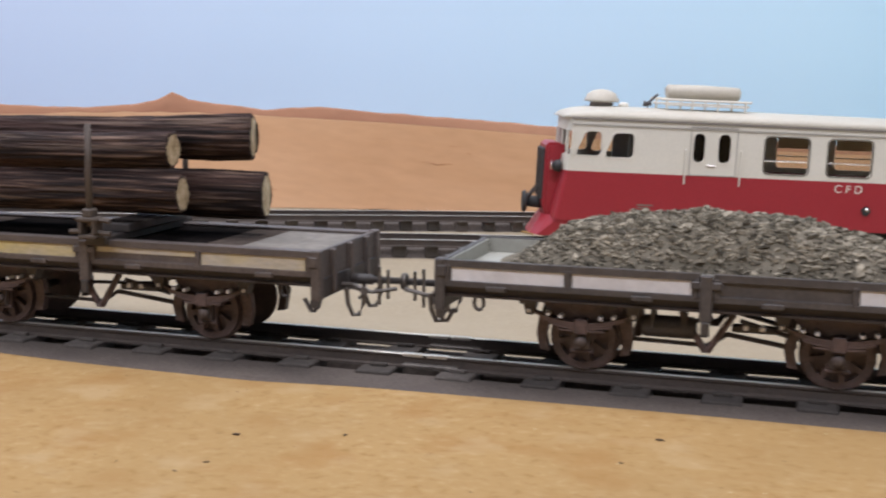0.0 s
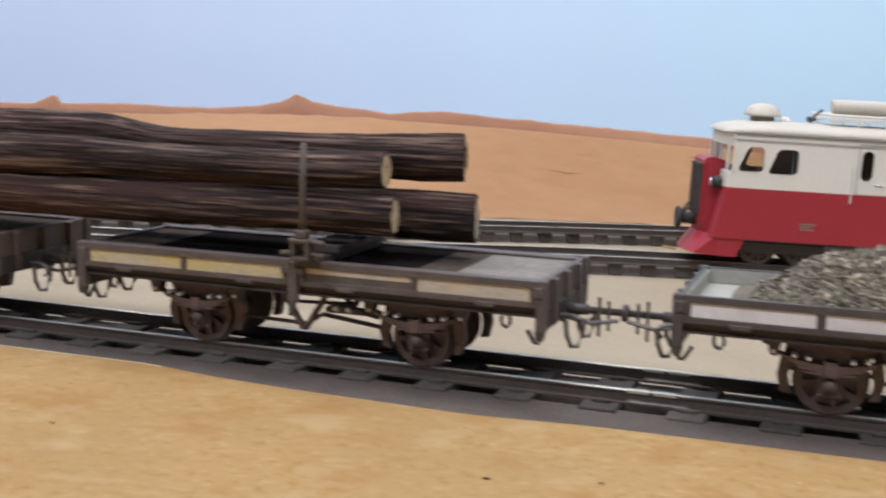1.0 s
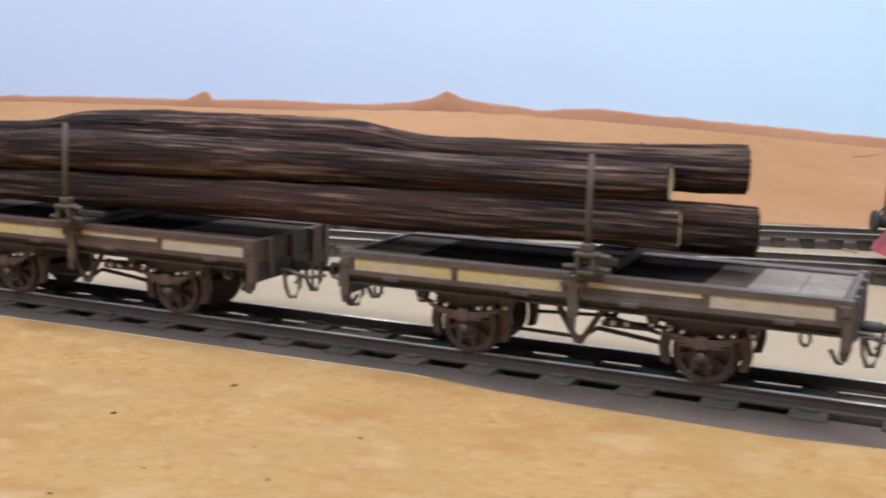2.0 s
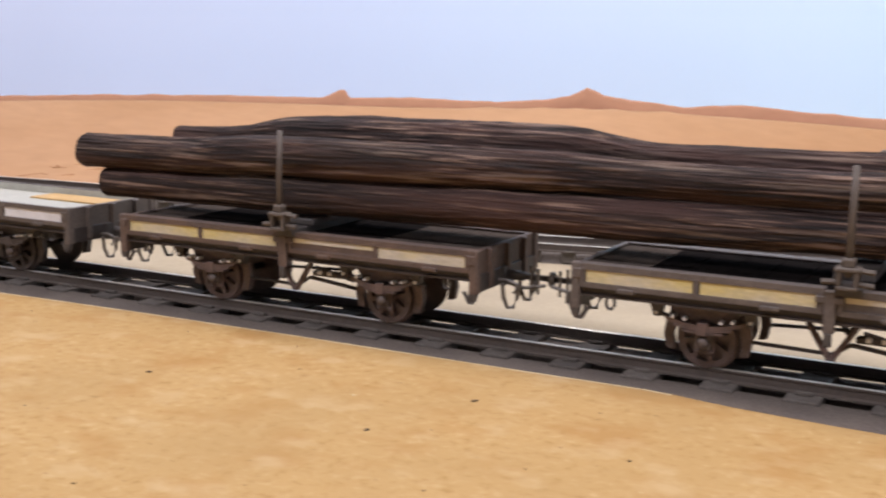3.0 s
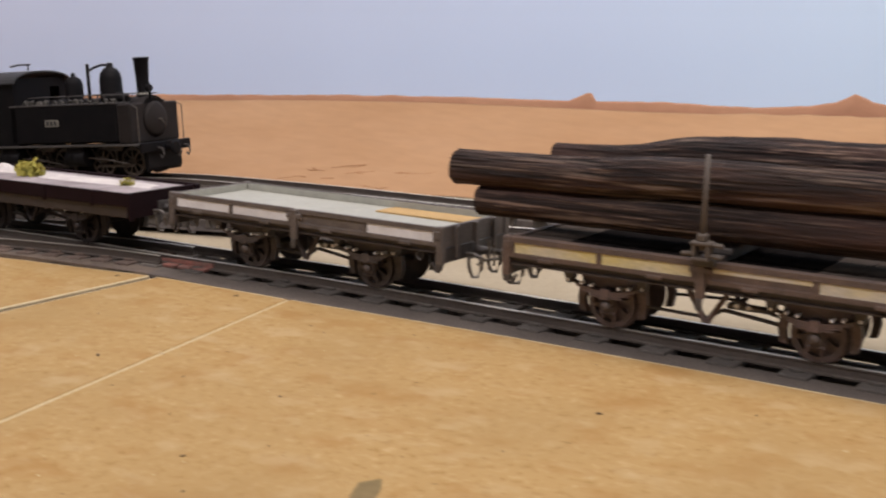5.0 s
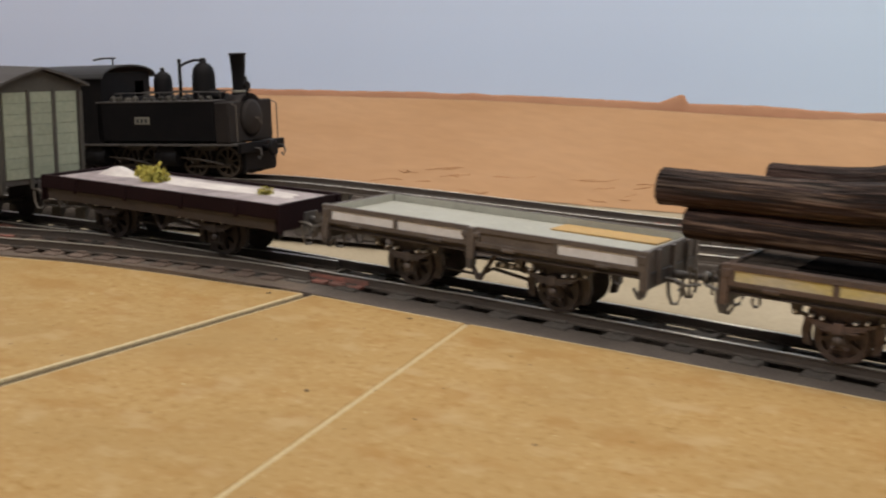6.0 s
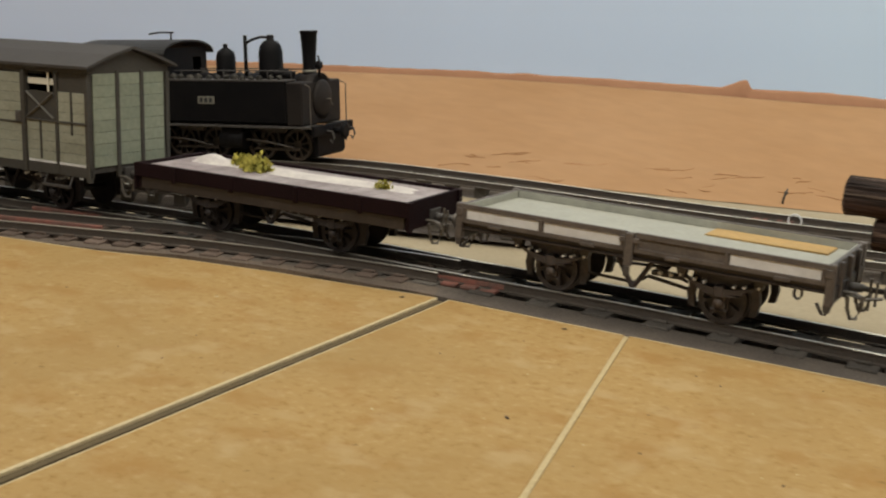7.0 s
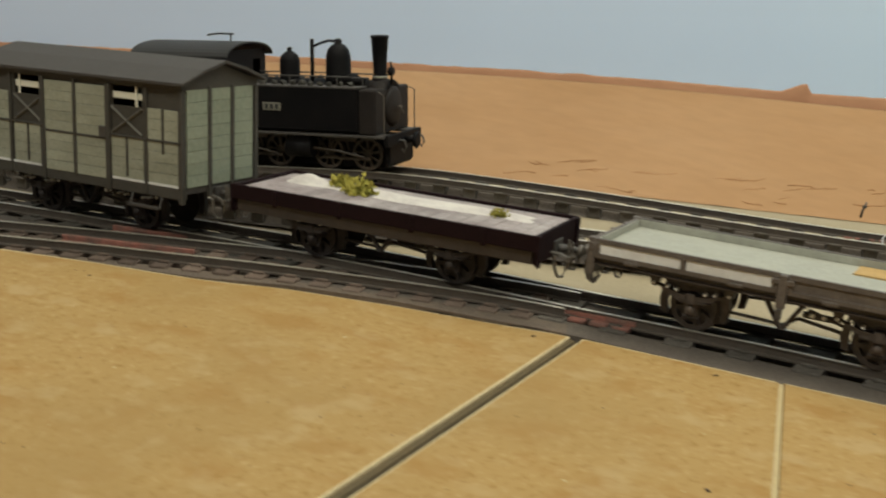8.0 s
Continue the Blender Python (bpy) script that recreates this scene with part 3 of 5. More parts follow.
    got = bmesh.ops.triangle_fill(bm, edges=es, use_beauty=True)
    faces = [g for g in got["geom"] if isinstance(g, bmesh.types.BMFace)]
    ext = bmesh.ops.extrude_face_region(bm, geom=faces)
    bmesh.ops.translate(bm, vec=(0, y1 - y0, 0), verts=[g for g in ext["geom"] if isinstance(g, bmesh.types.BMVert)])
    bmesh.ops.recalc_face_normals(bm, faces=bm.faces)
    return bm


def ray(r, a):
    return (r * math.cos(a), r * math.sin(a))


def spoked(bm, r_out, r_in, r_hub, n, y0, y1, slim=0.13):
    """A spoked wheel as one piece."""
    holes = []
    for k in range(n):
        a, b = 2 * math.pi * k / n + 0.2, 2 * math.pi * (k + 1) / n + 0.2
        w_o, w_i = slim * 0.75, slim * 2.1
        holes.append([ray(r_hub, a + w_i), ray(r_in, a + w_o), ray(r_in, (a + b) / 2), ray(r_in, b - w_o), ray(r_hub, b - w_i)])
    return panel(bm, [ray(r_out, 2 * math.pi * k / 32) for k in range(32)], holes, y0, y1)


WHEELS = {}


def wheelset(parent, x, mat=None):
    mat = mat or RUST
    bm = bmesh.new()
    tube(bm, [(0, -13.5, 0), (0, 13.5, 0)], 1.2, 10)
    ax = part("axle", bm, IRON, parent, at=(x, 0, 8.5))
    for s in (-1, 1):
        if (mat.name, s) not in WHEELS:
            bm = bmesh.new()
            spoked(bm, 8.5, 6.7, 2.4, 8, s * 11.4, s * 13.2, 0.15)
            WHEELS[mat.name, s] = part("wheel", bm, mat, ax)
        else:
            again(WHEELS[mat.name, s], ax)
        bm = bmesh.new()
        lathe(bm, [(9.4, s * 10.7), (9.4, s * 11.4)][::s], (0, 0, 0), "y", 32)
        part("flange", bm, mat, ax)
    return ax


def arc_spring(bm, x, half, z_mid, z_end, thick, y0, y1, n=10):
    """One bowed spring leaf, low in the middle."""
    top, low = [], []
    for k in range(n + 1):
        t = -1 + 2 * k / n
        z = z_mid + (z_end - z_mid) * t * t
        top.append((x + half * t, z + thick))
        low.append((x + half * t, z))
    return prism(bm, low + top[::-1], "y", *sorted((y0, y1)))


def running_gear(w, wb, brown=RUST, iron=IRON):
    for x in (-wb / 2, wb / 2):
        wheelset(w, x, brown)
        for s in (-1, 1):
            y = s * 15.6
            bm = bmesh.new()
            prism(bm, [(x - 11.6, 19.3), (x + 11.6, 19.3), (x + 8.6, 14.6), (x + 5.6, 12.4), (x + 3.3, 10.2), (x + 2.9, 5.2), (x + 2.2, 5.2), (x + 2.4, 11.0), (x - 2.4, 11.0), (x - 2.2, 5.2), (x - 2.9, 5.2), (x - 3.3, 10.2), (x - 5.6, 12.4), (x - 8.6, 14.6)], "y", y - 0.4, y + 0.4)
            part("axle_guard", bm, brown, w)
            bm = bmesh.new()
            prism(bm, [(x - 2.5, 11.0), (x - 1.9, 6.2), (x + 1.9, 6.2), (x + 2.5, 11.0)], "y", *sorted((y - s * 1.3, y + s * 1.6)))
            lathe(bm, [(1.7, 0), (1.7, 1.2), (1.1, 1.9), (0.2, 2.0)] if s > 0 else [(0.2, -2.0), (1.1, -1.9), (1.7, -1.2), (1.7, 0)], (x, y + s * 1.5, 8.4), "y", 12)
            box_ = part("axle_box", bm, SOOT if brown is SOOT else AXLEBOX, w)
            bm = bmesh.new()
            box(bm, x - 2.9, x + 2.9, *sorted((y - s * 0.6, y + s * 0.8)), 4.9, 5.8, 0.2)
            part("keep_plate", bm, brown, box_)
            bm = bmesh.new()
            for q in range(4):
                arc_spring(bm, x, 13.2 - 2.4 * (3 - q), 11.2 + 0.62 * q, 12.9 + 0.95 * q - 0.5 * (3 - q), 0.55, y + s * 0.9, y + s * 3.6)
            box(bm, x - 1.7, x + 1.7, *sorted((y + s * 0.6, y + s * 3.9)), 10.6, 14.6, 0.3)
            part("leaf_spring", bm, brown, w)
            for d in (-1, 1):
                bm = bmesh.new()
                prism(bm, [(x + d * 11.4, 19.4), (x + d * 15.6, 19.4), (x + d * 14.4, 15.2), (x + d * 12.6, 15.0)], "y", *sorted((y + s * 0.4, y + s * 4.1)))
                part("spring_shackle", bm, iron, w)
                bm = bmesh.new()
                prism(bm, [(x + d * 9.2, 13.4), (x + d * 12.2, 14.0), (x + d * 12.9, 9), (x + d * 12.0, 4.6), (x + d * 9.4, 4.2), (x + d * 10.2, 8.5)], "y", s * 11.9 - 1.2, s * 11.9 + 1.2)
                shoe = part("brake_shoe", bm, brown, w)
                bm = bmesh.new()
                tube(bm, [(x + d * 11.4, s * 12.6, 13), (x + d * 10.2, s * 12.6, 18)], 0.7, 6)
                part("brake_hanger", bm, iron, shoe)
                for q, z in ((5.2, 15.2), (8.6, 15.6), (13.6, 16.2)):
                    bm = bmesh.new()
                    box(bm, x + d * q - 0.5, x + d * q + 0.5, *sorted((y + s * 1.5, y + s * 4.6)), z - 0.5, z + 0.5, 0.2)
                    part("bolt", bm, BOLT, w)
    for s in (-1, 1):
        bm = bmesh.new()
        tube(bm, [(-6.5, s * 16.5, 18), (-0.4, s * 16.5, 8.2), (0.4, s * 16.5, 8.2), (6.5, s * 16.5, 18)], 0.95, 6)
        part("brake_hanger", bm, brown, w)
        bm = bmesh.new()
        tube(bm, [(0, s * 15.5, 9.2), (5, s * 15.0, 12.5), (wb / 2 - 11, s * 12, 9.5)], 0.7, 6)
        part("brake_rod", bm, iron, w)
        bm = bmesh.new()
        tube(bm, [(0, s * 15.5, 9.4), (-wb / 2 + 11, s * 12, 9.0)], 0.6, 6)
        part("brake_rod", bm, iron, w)
        bm = bmesh.new()
        box(bm, 6.0, wb / 2 - 14.0, *sorted((s * 12.5, s * 15.5)), 13.2, 15.0, 0.3)
        tube(bm, [(8, s * 15.8, 16.4), (wb / 2 - 12, s * 15.8, 13.2)], 0.6, 6)
        part("brake_linkage", bm, iron, w)
        for q in (9.5, 13.5):
            bm = bmesh.new()
            box(bm, q - 0.7, q + 0.7, *sorted((s * 15.2, s * 16.6)), 14.0, 15.4, 0.25)
            part("bolt", bm, BOLT, w)


def couplers(w, L, reach=(15.6, 15.6)):
    """A central buffer with a hook and links on each side of it, at both ends; reach: how far it stands out at -x and +x."""
    for s in (-1, 1):
        x = s * L / 2
        k = reach[0 if s < 0 else 1]
        bm = bmesh.new()
        tube(bm, [(x - s * 0.5, 0, 18.0), (x + s * 0.4 * k, 0, 18.0), (x + s * 0.41 * k, 0, 18), (x + s * k, 0, 18.0)], (1.7, 1.5, 1.0, 1.0), 12)
        shank = part("buffer", bm, IRON, w)
        bm = bmesh.new()
        lathe(bm, [(2.0, 0), (2.5, 0.3), (2.5, 1.1), (1.9, 1.6)], (x + s * (k - 0.4) - (1.6 if s < 0 else 0), 0, 18.0), "x", 16)
        part("buffer_head", bm, LINK, shank)
        bm = bmesh.new()
        box(bm, *sorted((x - s * 0.3, x + s * 0.7)), -4.4, 4.4, 14.8, 21.2, 0.2)
        part("buffer_plate", bm, IRON, shank)
        for dy in (-6.8, 6.8):
            bm = bmesh.new()
            tube(bm, [(x, dy, 17.4), (x + s * 4, dy, 17.4), (x + s * 6.0, dy, 16.6), (x + s * 6.6, dy, 14.8), (x + s * 5.4, dy, 13.6)], 0.65, 6)
            hook = part("coupling_hook", bm, LINK, w)
            bm = bmesh.new()
            lx = x + s * 4.4
            tube(bm, [(lx - 2.4, dy - 1.2, 16.6), (lx - 1.9, dy - 1.2, 12.0), (lx - 0.8, dy - 0.5, 8.8), (lx + 0.8, dy + 0.5, 8.8), (lx + 1.9, dy + 1.2, 12.0), (lx + 2.4, dy + 1.2, 16.6)], 0.68, 6)
            part("coupling_link", bm, LINK, hook)
        for d, top_, low_ in ((0.62, 22.4, 11.4), (0.78, 21.6, 13.2)):
            bm = bmesh.new()
            tube(bm, [(x + s * d * k, -3.0, top_), (x + s * d * k, -3.0, low_)], 0.5, 6)
            part("coupling_pin", bm, LINK, w)
        bm = bmesh.new()
        tube(bm, [(x + s * 1.0, -3.4, 16.2), (x + s * 0.5 * k, -3.6, 15.0), (x + s * 0.95 * k, -3.4, 16.4)], 0.6, 6)
        part("coupling_bar", bm, LINK, w)


def on_near_track(name, x, y, turn, label, size=1.0, wb=69.0):
    """An Empty on the rails of the near track, leaning with its grade."""
    z0, z1 = grade(x - wb / 2), grade(x + wb / 2)
    w = thing(name, x, y, 0, 0, label, "railway wagon", "wagons of the goods train")
    w.matrix_world = pose(x * MM, y * MM, (RAIL + (z0 + z1) / 2) * MM, 0, -math.degrees(math.atan2(z1 - z0, wb)), turn) @ Matrix.Diagonal((size, size, size, 1))
    return w


def flat_wagon(x, turn, label, stripes, inner, side=GREYSIDE, y=YC, L=140.0, W=47.0, wb=69.0, deck=24.6, gear=RUST, reach=(15.6, 15.6), floors=None):
    """stripes: the look of the four panels on each side, left to right: 'w', 'y', 't' (thin yellow), '-'."""
    w = on_near_track("flat_wagon", x, y, turn, label, 1.0, wb)
    hx, hy = L / 2, W / 2
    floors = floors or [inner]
    # four-part floors: the dark second stretch paints the logs' shadow, brown planks end it
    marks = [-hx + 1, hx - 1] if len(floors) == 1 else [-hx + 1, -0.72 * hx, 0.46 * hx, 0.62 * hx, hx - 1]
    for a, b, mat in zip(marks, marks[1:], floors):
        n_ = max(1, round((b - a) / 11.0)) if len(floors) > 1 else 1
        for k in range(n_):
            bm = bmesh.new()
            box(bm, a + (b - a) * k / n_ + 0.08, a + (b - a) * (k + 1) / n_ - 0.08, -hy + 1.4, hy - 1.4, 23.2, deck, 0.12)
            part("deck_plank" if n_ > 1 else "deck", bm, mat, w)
    for s in (-1, 1):
        bm = bmesh.new()
        prism(bm, [(s * (hy - 0.6), 21.2), (s * (hy - 0.6), 21.9), (s * (hy - 3.6), 21.9), (s * (hy - 3.6), 19.2), (s * (hy - 0.8), 19.2), (s * (hy - 0.8), 19.8), (s * (hy - 1.8), 20.0), (s * (hy - 1.8), 21.1)], "x", -hx + 0.6, hx - 0.6)
        part("solebar", bm, SOLE, w)
        for k in range(2):
            x0, x1 = (-hx + 2.2, -1.8) if k == 0 else (1.8, hx - 2.2)
            xm = (x0 + x1) / 2
            yi, yo, yr = s * (hy - 1.5), s * (hy - 0.6), s * (hy + 0.1)
            bm = bmesh.new()
            # one pressed panel: top and bottom rails with a sunk field between
            prism(bm, [(yi, 22.0), (yr, 22.0), (yr, 23.4), (yo, 23.6), (yo, 27.0), (yr, 27.2), (yr, 29.0), (yi, 29.0)], "x", x0, x1)
            flap = part("side_flap", bm, side, w)
            for e in (x0 + 0.7, xm, x1 - 0.7):
                bm = bmesh.new()
                box(bm, e - 0.7, e + 0.7, *sorted((yi, s * (hy + 0.25))), 22.8, 27.8, 0.15)
                part("flap_post", bm, side, flap)
            for e in (x0 + 14, x1 - 14):
                bm = bmesh.new()
                box(bm, e - 2.6, e + 2.6, *sorted((yi, s * (hy + 0.7))), 21.2, 22.6, 0.25)
                part("hinge", bm, side, flap)
            for q in range(2):
                look_ = stripes[(k * 2 + q) if s < 0 else 3 - (k * 2 + q)]
                if look_ == "-":
                    continue
                p0, p1 = (x0 + 1.8, xm - 1.1) if q == 0 else (xm + 1.1, x1 - 1.8)
                zz = (23.5, 27.1) if look_ in "wy" else (25.6, 27.1)
                bm = bmesh.new()
                box(bm, p0, p1, *sorted((s * (hy - 0.7), s * (hy - 0.35))), zz[0], zz[1])
                part("painted_panel", bm, WHITEPANEL if look_ == "w" else YELLOW, flap)
            if deck > 27:
                bm = bmesh.new()
                box(bm, x0, x1, *sorted((s * (hy - 4.6), s * (hy - 1.55))), 28.0, 29.0, 0.2)
                part("flap_cap", bm, side, flap)
                continue
            bm = bmesh.new()
            yi2 = s * (hy - 1.6)
            box(bm, x0 + 0.3 if k == 0 else 0.02, -0.02 if k == 0 else x1 - 0.3, *sorted((yi2, yi2 - s * 0.35)), deck + 0.1, 28.7)
            part("inner_face", bm, inner, flap)
        # centre lock between the two flaps
        bm = bmesh.new()
        box(bm, -1.6, 1.6, *sorted((s * (hy - 0.8), s * (hy + 1.2))), 17.0, 28.8, 0.35)
        lock = part("flap_lock", bm, side, w)
        bm = bmesh.new()
        box(bm, -3.8, 3.8, *sorted((s * (hy + 0.3), s * (hy + 1.0))), 25.2, 27.2, 0.3)
        part("lock_bar", bm, side, lock)
        bm = bmesh.new()
        box(bm, -1.1, 1.1, *sorted((s * (hy + 0.2), s * (hy + 1.4))), 13.4, 17.2, 0.3)
        part("lock_lever", bm, IRON, lock)
    for s in (-1, 1):
        xe = s * hx
        bm = bmesh.new()
        box(bm, *sorted((xe - s * 0.4, xe - s * 2.0)), -hy + 1.6, hy - 1.6, 21.0, 28.9, 0.25)
        part("end_board", bm, side, w)
        bm = bmesh.new()
        box(bm, *sorted((xe + s * 0.3, xe - s * 2.0)), -hy + 1.6, hy - 1.6, 15.6, 21.2, 0.25)
        part("headstock", bm, SOLE, w)
        bm = bmesh.new()
        box(bm, *sorted((xe - s * 2.1, xe - s * 2.5)), -hy + 2.4, hy - 2.4, deck + 0.1, 28.6)
        part("inner_face", bm, inner, w)
        for t in (-13, 0, 13):
            bm = bmesh.new()
            box(bm, *sorted((xe + s * 1.0, xe - s * 0.6)), t - 1.2, t + 1.2, 16.5, 28.6, 0.25)
            part("end_stanchion", bm, side, w)
        for t in (-1, 1):
            bm = bmesh.new()
            box(bm, *sorted((xe + s * 0.6, xe - s * 2.2)), *sorted((t * (hy + 0.5), t * (hy - 2.6))), 15.4, 29.3, 0.35)
            post_ = part("corner_post", bm, side, w)
            bm = bmesh.new()
            box(bm, *sorted((xe - s * 0.1, xe - s * 2.6)), *sorted((t * (hy + 0.9), t * (hy + 0.2))), 24.6, 27.6, 0.25)
            part("flap_catch", bm, side, post_)
            bm = bmesh.new()
            prism(bm, [(xe + s * 0.4, 15.6), (xe - s * 2.4, 15.6), (xe - s * 2.0, 13.6), (xe - s * 0.2, 13.2)], "y", *sorted((t * (hy + 0.3), t * (hy - 1.6))))
            part("step_bracket", bm, IRON, post_)
            bm = bmesh.new()
            tube(bm, [(xe - s * 0.2, t * (hy - 1.2), 15.8), (xe - s * 1.6, t * (hy - 1.2), 12.4), (xe - s * 2.6, t * (hy - 1.2), 12.4), (xe - s * 4.6, t * (hy - 1.2), 15.8)], 0.6, 6)
            part("stirrup", bm, IRON, post_)
            ring = [(xe - s * 11 + 1.3 * math.cos(a), t * (hy - 2.4), 17.6 + 1.9 * math.sin(a)) for a in [k * math.pi / 6 for k in range(13)]]
            bm = bmesh.new()
            tube(bm, ring, 0.5, 6)
            part("rope_ring", bm, IRON, w)
    for t in (-9, 9):
        bm = bmesh.new()
        box(bm, -hx + 2, hx - 2, t - 0.8, t + 0.8, 17.4, 22.8)
        part("long_beam", bm, IRON, w)
    for t in (-0.34, -0.17, 0.17, 0.34):
        bm = bmesh.new()
        box(bm, t * L - 0.8, t * L + 0.8, -hy + 4, hy - 4, 17.8, 23.1)
        part("cross_beam", bm, IRON, w)
    running_gear(w, wb, brown=gear)
    couplers(w, L, reach)
    return w


W0 = flat_wagon(-41.8, 0, "dark low-sided model wagon with white panels, loaded with gravel", "ww-w", GREYPAINT, side=DARKSIDE, L=139.0, wb=63.5, reach=(16.4, 16.0))
flat_wagon(-218, 0, "weathered low-sided model wagon with yellow panels carrying the logs", "yyty", BROWNDECK, floors=[BROWNDECK, SHADEDECK, BROWNDECK, DUSTYDECK], deck=28.1, L=146.0, wb=70.0, reach=(15.7, 16.4))
flat_wagon(-395, 0, "weathered low-sided model wagon under the thin end of the logs", "yyty", BROWNDECK, floors=[BROWNDECK, SHADEDECK, BROWNDECK, BROWNDECK], deck=28.1, side=BROWNSIDE, L=144.0, wb=70.0, reach=(13.0, 15.7))
flat_wagon(-563, 0, "empty low-sided model wagon with a pale grey floor", "ww-w", GREYPAINT, deck=25.8, L=139.0, wb=63.5, gear=RUSTDARK, reach=(9.2, 13.0))

bm = bmesh.new()
tube(bm, [(-16.5, -15.5, 13.6), (-15.5, -15.5, 13.6), (-3.5, -15.5, 13.6), (-2.5, -15.5, 13.6)], (2.0, 2.9, 2.9, 2.0), 16)
for tx in (-13.5, -5.5):
    box(bm, tx - 0.5, tx + 0.5, -18.7, -12.4, 13.4, 18.2, 0.15)
part("air_tank", bm, IRON, W0)


def plank_wagon(x):
    """A flat wagon without flaps: a planked deck inside a low maroon rim."""
    w = on_near_track("flat_wagon", x, 11, 3.5, "dark maroon flat wagon strewn with sand and tufts", 1.0, 62)
    hx, hy = 67.0, 22.5
    for k in range(20):
        bm = bmesh.new()
        x0 = -hx + 2 + k * (2 * hx - 4) / 20
        box(bm, x0 + 0.12, x0 + (2 * hx - 4) / 20 - 0.12, -hy + 1.5, hy - 1.5, 23.6, 25.0, 0.12)
        part("plank", bm, PALEDECK, w)
    for s in (-1, 1):
        bm = bmesh.new()
        box(bm, -hx, hx, *sorted((s * hy, s * (hy - 1.4))), 20.2, 26.3, 0.3)
        part("side_rail", bm, WAGONBROWN, w)
        bm = bmesh.new()
        box(bm, -hx + 2, hx - 2, *sorted((s * (hy - 1.6), s * (hy - 4))), 15.2, 20.6, 0.2)
        part("solebar", bm, SOLE, w)
        bm = bmesh.new()
        box(bm, *sorted((s * hx, s * (hx - 1.6))), -hy + 1.5, hy - 1.5, 15.0, 26.2, 0.3)
        part("end_board", bm, WAGONBROWN, w)
        for t in (-1, 1):
            bm = bmesh.new()
            prism(bm, [(s * (hx - 0.2), 15.2), (s * (hx + 0.9), 14.2), (s * (hx + 0.9), 26.0), (s * (hx - 0.2), 26.2)], "y", *sorted((t * (hy - 0.3), t * (hy - 3.3))))
            part("corner_post", bm, WAGONBROWN, w)
        for k in (-46, -16, 16, 46):
            bm = bmesh.new()
            box(bm, k - 1, k + 1, *sorted((s * (hy + 0.5), s * (hy - 0.4))), 19.4, 25.8, 0.2)
            part("stanchion_pocket", bm, WAGONBROWN, w)
    bm = bmesh.new()
    for t in (-9, 9):
        box(bm, -hx + 2, hx - 2, t - 0.8, t + 0.8, 16.0, 23.4)
    part("underframe", bm, IRON, w)
    running_gear(w, 62.0, brown=SOOT, iron=SOOT)
    couplers(w, 134, (8.5, 9.2))
    return w


plank_wagon(-717.5)

# ---------------------------------------------------------------- logs


def bump(x, a, b, soft=25.0):
    """1 between a and b, falling off softly outside."""
    return 1 / (1 + math.exp(-(x - a) / soft * 4)) / (1 + math.exp((x - b) / soft * 4))


def log(label, x0, x1, y0, z0, y1, z1, r0, r1, seed, hump=(0, 0, 0, 0), slant=0.12):
    """hump: from x, to x, added radius, added height; slant: how far the sawn end is turned from square."""
    bm = bmesh.new()
    nx, nr = 230, 108
    rings = []
    for i in range(nx + 1):
        s = i / nx
        x = x0 + (x1 - x0) * s
        h = bump(x, hump[0], hump[1]) if hump[2] or hump[3] else 0.0
        cy = y0 + (y1 - y0) * s + 1.2 * noise.noise((x * 0.012, seed, 0))
        cz = z0 + (z1 - z0) * s + h * hump[3] + 0.8 * noise.noise((x * 0.014, seed, 7))
        r = r0 + (r1 - r0) * s + h * hump[2]
        ring = []
        for k in range(nr):
            a = 2 * math.pi * k / nr
            c, d = math.cos(a), math.sin(a)
            rr = 1 + 0.09 * noise.noise((x * 0.02, seed + 1.6 * c, 1.6 * d))
            furrow = noise.noise((x * 0.035, seed + 9 * c, 9 * d))
            rib = noise.noise((x * 0.02, seed + 5 * c, 5 * d + 3))
            flute = noise.noise((x * 0.028, seed + 15 * c, 15 * d + 8))
            rr += 0.11 * (abs(furrow) - 0.25) + 0.09 * (0.28 - abs(rib)) + 0.075 * (abs(flute) - 0.2) + 0.03 * noise.noise((x * 0.16, seed + 17 * c, 17 * d))
            ring.append(bm.verts.new((x, cy + r * rr * c, cz + r * rr * d)))
        rings.append(ring)
    for a, b in zip(rings, rings[1:]):
        for k in range(nr):
            f = bm.faces.new((a[k], a[(k + 1) % nr], b[(k + 1) % nr], b[k]))
            f.smooth = True
    for v in rings[-1]:
        v.co.x += slant * (y1 - v.co.y) + 0.35 * noise.noise((v.co.y * 0.6, v.co.z * 0.6, seed))
    for n_, ring in ((0, rings[0]), (1, rings[-1])):
        c = sum((v.co for v in ring), Vector()) / nr
        push = Vector((-0.5 if n_ == 0 else 0.25, 0, 0))
        inner = [bm.verts.new(c + (v.co - c) * 0.86 + push) for v in ring]
        core = [bm.verts.new(c + (v.co - c) * 0.45 + push * 1.2) for v in ring]
        for k in range(nr):
            bm.faces.new((ring[k], ring[(k + 1) % nr], inner[(k + 1) % nr], inner[k]))
            f = bm.faces.new((inner[k], inner[(k + 1) % nr], core[(k + 1) % nr], core[k]))
            f.material_index = n_
        f = bm.faces.new(core)
        f.material_index = n_
    bmesh.ops.recalc_face_normals(bm, faces=bm.faces)
    return tagged(new("log", to_mesh("log", bm, [BARK, CUT])), label, "log", "logs on the two wagons")


log("lower log of dark furrowed bark with a pale sawn end", -485, -192, 15, 43.2, 12, 46.6, 5.6, 5.4, 1.0, (-420, -230, 0.7, 0.3), 0.16)
